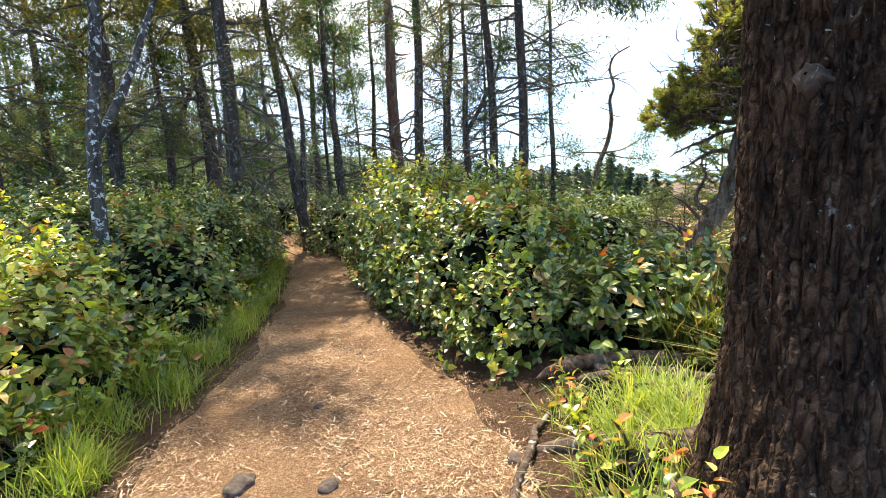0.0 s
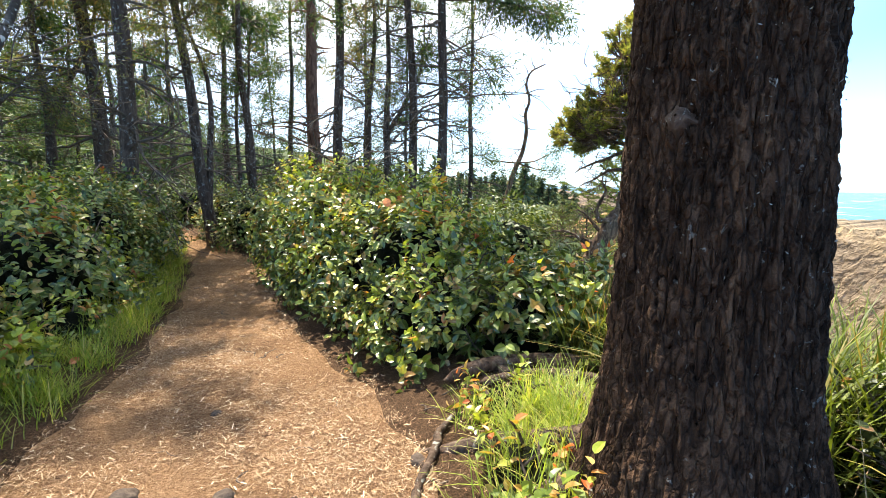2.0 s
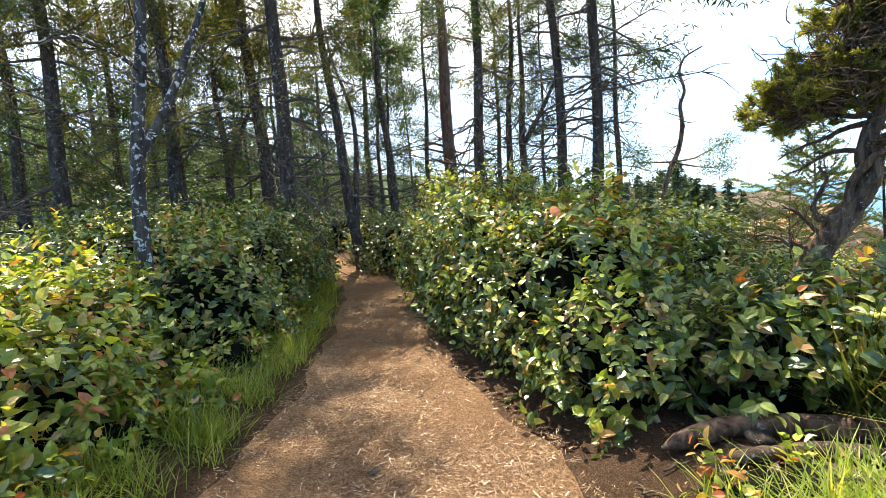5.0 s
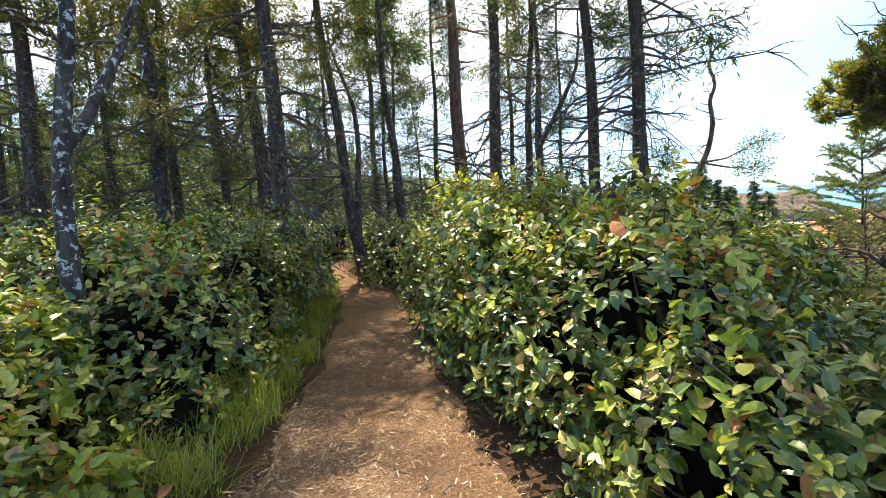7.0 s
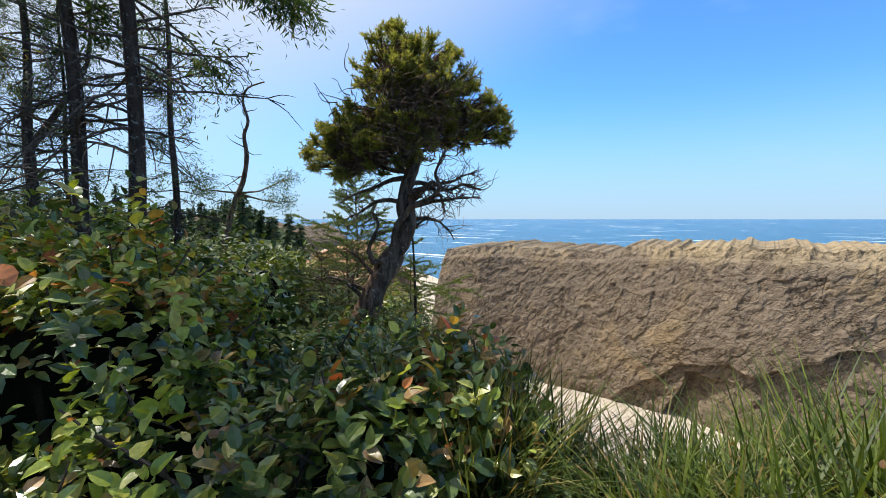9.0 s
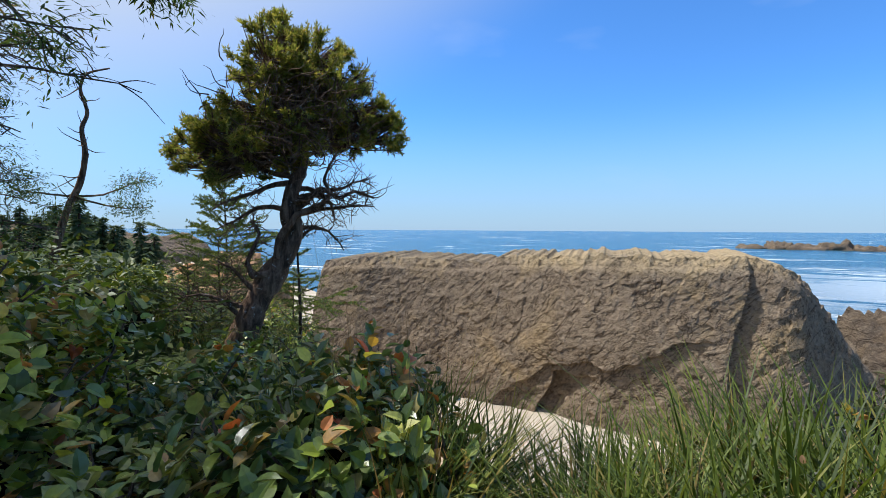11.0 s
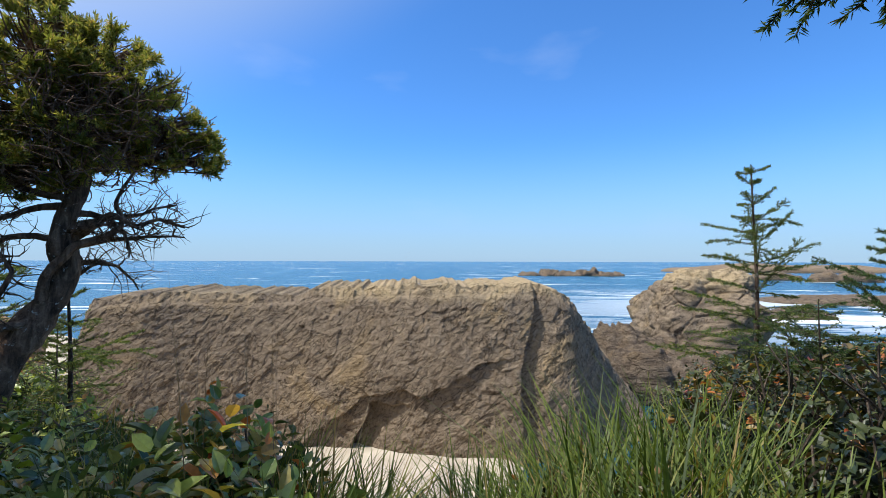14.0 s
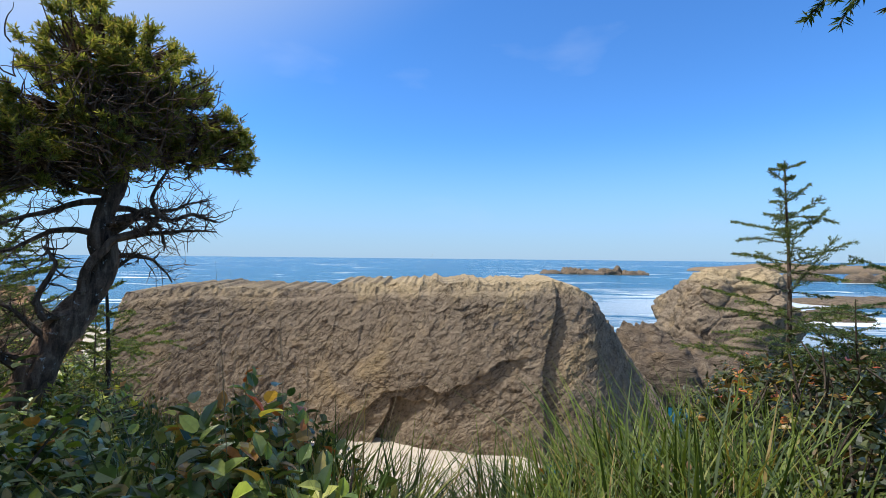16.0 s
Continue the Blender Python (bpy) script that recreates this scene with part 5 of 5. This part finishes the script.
    spread = unit(rng.normal(size=(n, 3)))
    part("needles", quads("needles", *scatter_leaves(tip + way * along, way * 0.75 + spread * 0.75, rng.normal(size=(n, 3)), ln, ln * 0.21, KITE_PLAN, KITE_FACES, 0, 0), PINE_NEEDLES), ob, "dense dark green needle tufts", "stuff")


shore_pine()


def young_spruce(label, foot, z0, top, seed, spread=0.9, whorls=11, low=0.12, mat=YOUNG_NEEDLES, coarse=1.0):
    """A young spruce: whorls of boughs with flat sprays of short needles."""
    rng = np.random.default_rng(300 + seed)
    ob = thing("young_spruce", label, "tree", "young spruces on the cliff edge", at=(*foot, z0))
    h = top - z0
    t = np.linspace(0, 1, 14)
    stem = np.stack([foot[0] + 0.02 * np.sin(t * 7 + seed), foot[1] + 0.02 * np.cos(t * 6), z0 + h * t], -1)
    part("trunk", quads("trunk", *tube(stem, 0.012 * h * (1 - 0.93 * t) + 0.003, 8), BARK, True), ob)
    wood, e, d = [], [], []

    def spray(pts, r0):
        nonlocal wood
        wood.append(tube(pts, np.linspace(r0, 0.002, len(pts)), 4))
        seg = pts[1:] - pts[:-1]
        for q in range(len(seg)):
            m = max(4, int(np.linalg.norm(seg[q]) / 0.006))
            f = rng.random(m)[:, None]
            e.append(pts[q] + seg[q] * f)
            d.append(np.repeat(unit(seg[q])[None], m, 0))

    spray(stem[9:], 0.006)
    for w in range(whorls):
        k = low + (0.97 - low) * (w + rng.uniform(-0.3, 0.3)) / (whorls - 1) if w else low
        k = min(max(k, low), 0.97)
        p0 = np.array([np.interp(k, t, stem[:, c]) for c in range(3)])
        for b in range(3 + int(rng.random() * 3)):
            a = b * 1.5 + rng.random() * 1.2 + w * 1.9
            ln = spread * (1.05 - k) ** 0.85 * rng.uniform(0.45, 1.2)
            pts = bent(p0, (np.cos(a), np.sin(a), 0.12 + 0.4 * k + rng.normal() * 0.16), ln, (0, 0, 0.25 * rng.normal()), 7, 0.07, rng)
            wood = []
            spray(pts, 0.008)
            for g in range(2, 7):
                for sgn in (-1, 1):
                    if rng.random() < 0.15:
                        continue
                    dv = unit(pts[g] - pts[g - 1])
                    sv = np.array([-dv[1], dv[0], 0]) * sgn
                    spray(bent(pts[g], dv * 0.8 + sv * 0.9, ln * (0.44 - 0.045 * g) * rng.uniform(0.6, 1.2), (0, 0, -0.15), 3, 0.08, rng), 0.004)
            part("bough", quads("bough", *join(wood), TWIG), ob)
    e, d = np.concatenate(e), np.concatenate(d)
    e, d = np.repeat(e, 2, 0), np.repeat(d, 2, 0)
    ln = coarse * rng.uniform(0.016, 0.027, len(e)) * (1.0 + 0.4 * (h > 2.5))
    part("needles", quads("needles", *scatter_leaves(e, d * 0.8 + unit(rng.normal(size=e.shape)) * 0.8, rng.normal(size=e.shape), ln, ln * 0.19, KITE_PLAN, KITE_FACES, 0, 0), mat), ob, kind="stuff")


young_spruce("slender young spruce standing on the grassy cliff edge", (7.95, -1.28), -1.2, 3.02, 1, 1.85, 17, coarse=1.35)
young_spruce("young dark spruce beside a taller one", (7.0, -2.75), -0.9, 2.1, 2, 2.4, 14, mat=NEEDLES, coarse=1.6)
young_spruce("low spreading spruce in the grass", (6.5, -1.3), -0.9, 1.1, 3, 1.9, 9, mat=NEEDLES, coarse=1.5)
young_spruce("young spruce behind the pine", (8.9, 15.0), -2.2, 2.85, 4, 4.2, 18, coarse=2.2)
young_spruce("thin young spruce below the pine", (4.75, 7.15), -1.2, 1.95, 5, 0.62, 12)
young_spruce("small spruce sapling on the bank", (4.2, 8.1), -0.8, 1.45, 6, 2.3, 14)
young_spruce("small spruce sapling on the bank", (5.4, 8.0), -1.4, 0.75, 7, 0.9, 9)
young_spruce("small spruce sapling on the bank", (3.5, 7.7), -0.3, 1.15, 8, 1.8, 13)


def snag():
    ob = thing("bare_snag", "thin crooked bare tree with one tuft of foliage at its side", "tree", at=(5.0, 16.5, -0.2))
    rng = np.random.default_rng(17)
    line = np.array([(5.0, 16.5, -0.3), (5.22, 16.47, 0.95), (5.42, 16.4, 1.89), (5.73, 16.28, 2.67), (5.84, 16.24, 3.44), (5.74, 16.28, 4.03), (5.91, 16.21, 4.46), (5.73, 16.28, 5.04), (5.86, 16.23, 5.47), (6.34, 16.04, 5.69)])
    s, k = np.linspace(0, 1, 40), np.linspace(0, 1, len(line))
    pts = np.stack([np.interp(s, k, line[:, c]) for c in range(3)], -1)
    for _ in range(2):
        pts[1:-1] = (pts[:-2] + 2 * pts[1:-1] + pts[2:]) / 4
    part("trunk", quads("trunk", *tube(pts, np.linspace(0.10, 0.02, 40), 8, 0.05, rng), BARK_PINE, True), ob)
    wood, e = [], []
    for q in range(22):
        g = 9 + int(rng.random() * 30)
        tw = bent(pts[g], rng.normal(size=3) + np.array([0, 0, 0.3]), rng.uniform(0.3, 0.9), (0, 0, 0.5), 5, 0.2, rng)
        wood.append(tube(tw, np.linspace(0.018, 0.004, 6), 4))
    for d0, ln in (((0.75, -0.65, 0.05), 1.7), ((0.6, -0.7, -0.5), 1.6), ((-0.8, 0.6, 0.0), 1.3)):
        tw = bent(pts[11], d0, ln, (0, 0, 0.1), 8, 0.12, rng)
        wood.append(tube(tw, np.linspace(0.035, 0.008, 9), 5))
        e += [tw[g] + rng.normal(size=3) * 0.15 for g in (5, 6, 7, 8) for _ in range(170)]
    part("branch_tangle", quads("branch_tangle", *join(wood), BARK_PINE), ob, kind="stuff")
    e = np.array(e)
    part("needles", quads("needles", *scatter_leaves(e, rng.normal(size=e.shape) + np.array([0, 0, -0.4]), rng.normal(size=e.shape), 0.10, 0.022, KITE_PLAN, KITE_FACES, 0, 0), NEEDLES), ob, kind="stuff")


snag()


# ---- grass, chips and small things ----
def grass(name, label, base, length, mat, seed, width=0.006, lean=0.5, group="grass"):
    rng = np.random.default_rng(seed)
    n = len(base)
    base = np.column_stack([base, height(base[:, 0], base[:, 1]) - 0.02])
    a = rng.random(n) * 2 * np.pi
    out = np.stack([np.cos(a), np.sin(a), np.zeros(n)], -1)
    way = np.array([0, 0, 1.0]) + out * lean * rng.random(n)[:, None]
    ln = length * rng.uniform(0.45, 1.15, n)
    v, f = scatter_leaves(base, way, -out + np.array([0, 0, 0.35]), ln, width * rng.uniform(0.6, 1.3, n), BLADE_PLAN, BLADE_FACES, 0, rng.uniform(0.0, 0.7, n))
    return tagged(new(name, quads(name, v, f, mat)), label, "grass", group, "stuff")


def tufted(n, clumps, spread, seed):
    """Feet of grass gathered in clumps, given as rows of x, y."""
    rng = np.random.default_rng(seed)
    c = np.asarray(clumps)[rng.integers(0, len(clumps), n)]
    return c + rng.normal(size=(n, 2)) * spread


rng = R(71)
verge_y = rng.uniform(1.9, 11.5, 260)
verge_y = np.where(rng.random(260) < 0.5, np.round(verge_y / 0.55) * 0.55 + rng.normal(size=260) * 0.06, verge_y)
verge = np.stack([np.interp(verge_y, PATH_Y, PATH_L) - 0.12 - rng.random(260) * 0.55, verge_y], -1)
grass("verge_grass", "bright green grass tufts along the path edge", tufted(14000, verge, 0.06, 72), 0.27, GRASS, 73, 0.006, 1.0)
mound = np.stack([rng.uniform(0.62, 1.25, 60), rng.uniform(1.75, 2.5, 60)], -1)
grass("trunk_grass", "long green grass at the foot of the old spruce", tufted(1900, mound, 0.05, 74), 0.26, GRASS, 75, 0.007, 1.1)
near_trunk = np.stack([rng.uniform(0.42, 0.85, 40), rng.uniform(0.95, 1.6, 40)], -1)
grass("trunk_grass", "long green grass at the foot of the old spruce", tufted(700, near_trunk, 0.04, 84), 0.34, GRASS, 85, 0.007, 0.8)
shore = np.stack([rng.uniform(1.75, 3.0, 120), rng.uniform(1.35, 2.15, 120)], -1)
grass("shore_grass", "tall mixed green and straw-coloured grass on the cliff edge", tufted(1900, shore, 0.07, 76), 0.80, GRASS_TALL, 77, 0.016, 1.0)
slope = np.stack([rng.uniform(1.75, 2.7, 80), rng.uniform(2.1, 2.68, 80)], -1)
grass("shore_grass", "shorter mixed grass where the edge dips", tufted(1300, slope, 0.05, 86), 0.60, GRASS_TALL, 87, 0.013, 0.9)
edge = np.stack([rng.uniform(1.45, 2.3, 110), rng.uniform(2.95, 3.9, 110)], -1)
grass("shore_grass", "dark drooping grass over the cliff edge", tufted(3600, edge, 0.05, 78), 0.70, GRASS_DARK, 79, 0.014, 0.9)
dip = np.stack([rng.uniform(1.5, 2.3, 40), rng.uniform(2.65, 3.0, 40)], -1)
grass("shore_grass", "short dark grass in the dip of the cliff edge", tufted(700, dip, 0.05, 88), 0.34, GRASS_DARK, 89, 0.010, 1.0)
bank = np.stack([rng.uniform(1.9, 2.9, 90), rng.uniform(3.3, 5.4, 90)], -1)
grass("shore_grass", "dark drooping grass over the cliff edge", tufted(1400, bank, 0.08, 80), 0.42, GRASS_DARK, 81, 0.010, 1.1)
straw = np.stack([rng.uniform(1.7, 3.2, 420), rng.uniform(0.6, 2.5, 420)], -1)
grass("dry_stalks", "dry brown grass stalks among the green shore grass", straw, 0.62, STRAW, 83, 0.005, 0.9)
stalks = np.stack([rng.uniform(1.7, 2.5, 64), rng.uniform(3.1, 3.9, 64)], -1)
grass("dry_stalks", "thin dry grass stalks standing before the rock", stalks, 1.35, STRAW, 82, 0.0035, 0.25)
bush("salal_bush", "low leafy sprigs in the grass beside the path",
     [(-2.45, 3.0, 0.08, 0.30, 0.35, 0.34), (-2.5, 4.4, 0.08, 0.28, 0.5, 0.40), (-2.3, 2.25, 0.05, 0.26, 0.3, 0.30), (-2.75, 5.6, 0.1, 0.3, 0.5, 0.4)], 520, 0.07, R(11), ((SALAL, 0.5), (SALAL_LIGHT, 1.05), (SALAL_RED, 9.0)), False, 6)
bush("shore_shrub", "reddish brown and green low shrub in the cliff-edge grass",
     [(2.5, 0.15, 0.45, 0.8, 0.6, 0.80), (3.4, 0.7, 0.2, 0.7, 0.6, 0.75), (3.2, -0.5, 0.5, 0.8, 0.7, 0.85), (2.15, 1.15, 0.35, 0.40, 0.35, 0.60), (2.4, 0.75, 0.45, 0.5, 0.45, 0.70), (3.0, 1.25, 0.2, 0.45, 0.4, 0.62), (2.2, 1.7, 0.2, 0.45, 0.4, 0.48), (2.55, 2.1, 0.05, 0.4, 0.35, 0.48)], 900, 0.06, R(8), ((SHORE_LEAF, 0.92), (SALAL_RED, 9.0)), False, 70, "shrubs on the cliff edge")
bush("salal_bush", "low glossy leaves at the foot of the old spruce",
     [(0.78, 1.75, 0.18, 0.32, 0.35, 0.26), (0.9, 2.5, 0.15, 0.35, 0.3, 0.22), (0.72, 1.12, 0.3, 0.22, 0.25, 0.26)], 330, 0.07, R(9), ((SALAL, 0.55), (SALAL_LIGHT, 0.98), (SALAL_RED, 9.0)), False, 5)
bush("salal_bush", "low glossy leaves overhanging the cliff edge",
     [(1.25, 3.35, 0.25, 0.5, 0.4, 0.62), (1.62, 3.4, 0.3, 0.42, 0.4, 0.62), (1.78, 3.08, 0.20, 0.30, 0.24, 0.52), (1.9, 3.4, 0.25, 0.35, 0.3, 0.58), (2.1, 3.7, 0.15, 0.5, 0.45, 0.7), (1.75, 2.55, 0.1, 0.22, 0.2, 0.34)], 800, 0.10, R(10), ((SALAL, 0.85), (SALAL_LIGHT, 0.99), (SALAL_RED, 9.0)), False, 12)


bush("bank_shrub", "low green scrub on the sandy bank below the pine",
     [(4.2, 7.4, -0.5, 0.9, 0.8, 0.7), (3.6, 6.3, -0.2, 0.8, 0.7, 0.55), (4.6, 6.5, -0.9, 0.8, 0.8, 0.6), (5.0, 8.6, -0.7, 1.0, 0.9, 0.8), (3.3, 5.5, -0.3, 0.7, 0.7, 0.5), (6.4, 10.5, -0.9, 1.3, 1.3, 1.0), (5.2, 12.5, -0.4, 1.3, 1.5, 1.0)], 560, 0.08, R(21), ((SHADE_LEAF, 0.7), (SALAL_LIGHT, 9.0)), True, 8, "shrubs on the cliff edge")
bush("bank_shrub", "dense dark shrub around the young spruces",
     [(5.2, -0.1, -0.15, 1.0, 0.9, 0.6), (6.3, -0.3, -0.4, 1.0, 0.9, 0.6), (7.2, -1.0, -0.85, 1.1, 1.0, 0.8), (5.6, -1.8, -0.1, 1.2, 1.0, 0.7), (7.4, -2.6, -0.4, 1.3, 1.2, 0.8), (4.6, -1.4, 0.0, 1.0, 1.0, 0.6), (8.6, -1.6, -0.7, 1.0, 1.0, 0.7)], 620, 0.085, R(22), ((SHORE_LEAF, 0.97), (SALAL_RED, 9.0)), True, 26, "shrubs on the cliff edge")
rng = R(92)
far_edge = np.stack([rng.uniform(3.2, 8.5, 200), rng.uniform(-3.5, 1.2, 200)], -1)
grass("shore_grass", "mixed grass among the cliff-edge shrubs", tufted(2200, far_edge, 0.1, 93), 0.30, GRASS_DARK, 94, 0.011, 1.0)
low_bank = np.stack([rng.uniform(2.8, 5.2, 160), rng.uniform(4.5, 9.0, 160)], -1)
grass("shore_grass", "thin pale grass on the bank below the pine", tufted(2600, low_bank, 0.1, 95), 0.3, GRASS_DARK, 96, 0.009, 1.0)


def stone(x, y, r, seed):
    rng = np.random.default_rng(seed)
    bm = bmesh.new()
    bmesh.ops.create_icosphere(bm, subdivisions=3, radius=1.0)
    for v in bm.verts:
        k = 1 + 0.25 * noise.noise(v.co * 1.6 + Vector((seed, 0, 0))) + 0.06 * noise.noise(v.co * 6)
        v.co = Vector((v.co.x * r * k, v.co.y * r * 0.8 * k, v.co.z * r * 0.55 * k))
    me = bpy.data.meshes.new("stone")
    bm.to_mesh(me)
    bm.free()
    me.materials.append(STONE)
    me.polygons.foreach_set("use_smooth", [True] * len(me.polygons))
    ob = tagged(new("stone", me), "small brown stone half sunk in the path", "stone", "stones in the path")
    ob.location = (x, y, float(height(x, y)) + 0.02)
    ob.rotation_euler = (0, 0, rng.random() * 6)


for q, (x, y, r) in enumerate([(-1.08, 2.13, 0.085), (-0.62, 2.08, 0.06), (0.30, 2.15, 0.05), (-0.9, 2.95, 0.035), (0.75, 2.6, 0.07), (1.0, 2.9, 0.06)]):
    stone(x, y, r, 400 + q)


def fallen_wood(name, label, points, radius, seed, mat):
    rng = np.random.default_rng(seed)
    p = np.array(points, float)
    k, s = np.linspace(0, 1, len(p)), np.linspace(0, 1, 18)
    x, y = np.interp(s, k, p[:, 0]), np.interp(s, k, p[:, 1])
    x, y = x + 0.02 * np.sin(s * 9 + seed), y + 0.02 * np.cos(s * 8 + seed)
    z = height(x, y) + radius * 0.7 + 0.015
    r = radius * (0.75 + 0.35 * np.sin(np.pi * s) + 0.1 * np.sin(s * 13))
    r[0] = r[-1] = radius * 0.15
    return tagged(new(name, quads(name, *tube(np.stack([x, y, z], -1), r, 10, 0.08, rng), mat, True)), label, name.replace("_", " "))


fallen_wood("surface_root", "weathered grey root running over the soil below the bush", [(0.55, 2.92), (1.0, 3.02), (1.4, 2.85), (1.75, 2.75)], 0.05, 1, BARK_PINE)
fallen_wood("surface_root", "weathered grey root running over the soil below the bush", [(0.75, 2.75), (1.15, 2.7), (1.6, 2.5)], 0.035, 2, BARK)
fallen_wood("surface_root", "dark root crossing the edge of the path", [(0.22, 1.75), (0.34, 2.05), (0.42, 2.35), (0.62, 2.55)], 0.022, 3, BARK)
rng = R(97)
for q in range(48):
    y = 1.7 + 5.5 * rng.random() ** 1.5
    x = np.interp(y, PATH_Y, PATH_R) + 0.5 - rng.random() ** 1.5 * 2.0
    a, ln = rng.random() * 6.28, rng.uniform(0.08, 0.3)
    fallen_wood("twig", "dry broken twig lying on the wood chips", [(x, y), (x + np.cos(a) * ln, y + np.sin(a) * ln)], rng.uniform(0.003, 0.007), 500 + q, TWIG)
post = thing("wooden_post", "short dark wooden post in the bushes by the bend", "post", at=(-2.95, 12.0, float(height(-2.95, 12.0))))
z = float(height(-2.95, 12.0))
part("post", quads("post", *tube(np.array([(-2.95, 12.0, z - 0.2), (-2.95, 12.0, z + 0.5), (-2.95, 12.0, z + 0.92), (-2.95, 12.0, z + 0.94), (-2.95, 12.0, z + 0.941)]), [0.062, 0.06, 0.058, 0.05, 0.002], 12, 0.02), BARK), post)


def chips():
    rng = np.random.default_rng(91)
    n = 90000
    y = np.where(rng.random(n) < 0.08, rng.uniform(-4, 1.2, n), 1.2 + 8.5 * rng.random(n) ** 1.7)
    u = rng.random(n)
    u = np.where(rng.random(n) < 0.06, 1 + 0.45 * rng.random(n), u)
    x = np.interp(y, PATH_Y, PATH_L) * (1 - u) + np.interp(y, PATH_Y, PATH_R) * u
    keep = rng.random(n) < 0.55 + 0.55 * lumps(x, y, 0.33, 6.0) + 0.2 * lumps(x, y, 0.12, 2.0)
    x, y = x[keep], y[keep]
    n = len(x)
    a = rng.random(n) * 2 * np.pi
    way = np.stack([np.cos(a), np.sin(a), rng.normal(size=n) * 0.18], -1)
    ln = 0.012 + 0.055 * rng.random(n) ** 2
    base = np.stack([x, y, height(x, y) + 0.026 + rng.random(n) * 0.008], -1)
    v, f = scatter_leaves(base, way, np.array([0, 0, 1.0]) + rng.normal(size=(n, 3)) * 0.3, ln, 0.0018 + 0.006 * rng.random(n) ** 5, BLADE_PLAN[[0, 1, 4, 5]] * np.array([1, 1.3, 1]), np.array([(0, 1, 3, 2)]), 0, 0)
    tagged(new("wood_chips", quads("wood_chips", v, f, CHIPS)), "loose wood chips and needles strewn over the path", "wood chips", kind="stuff")


chips()
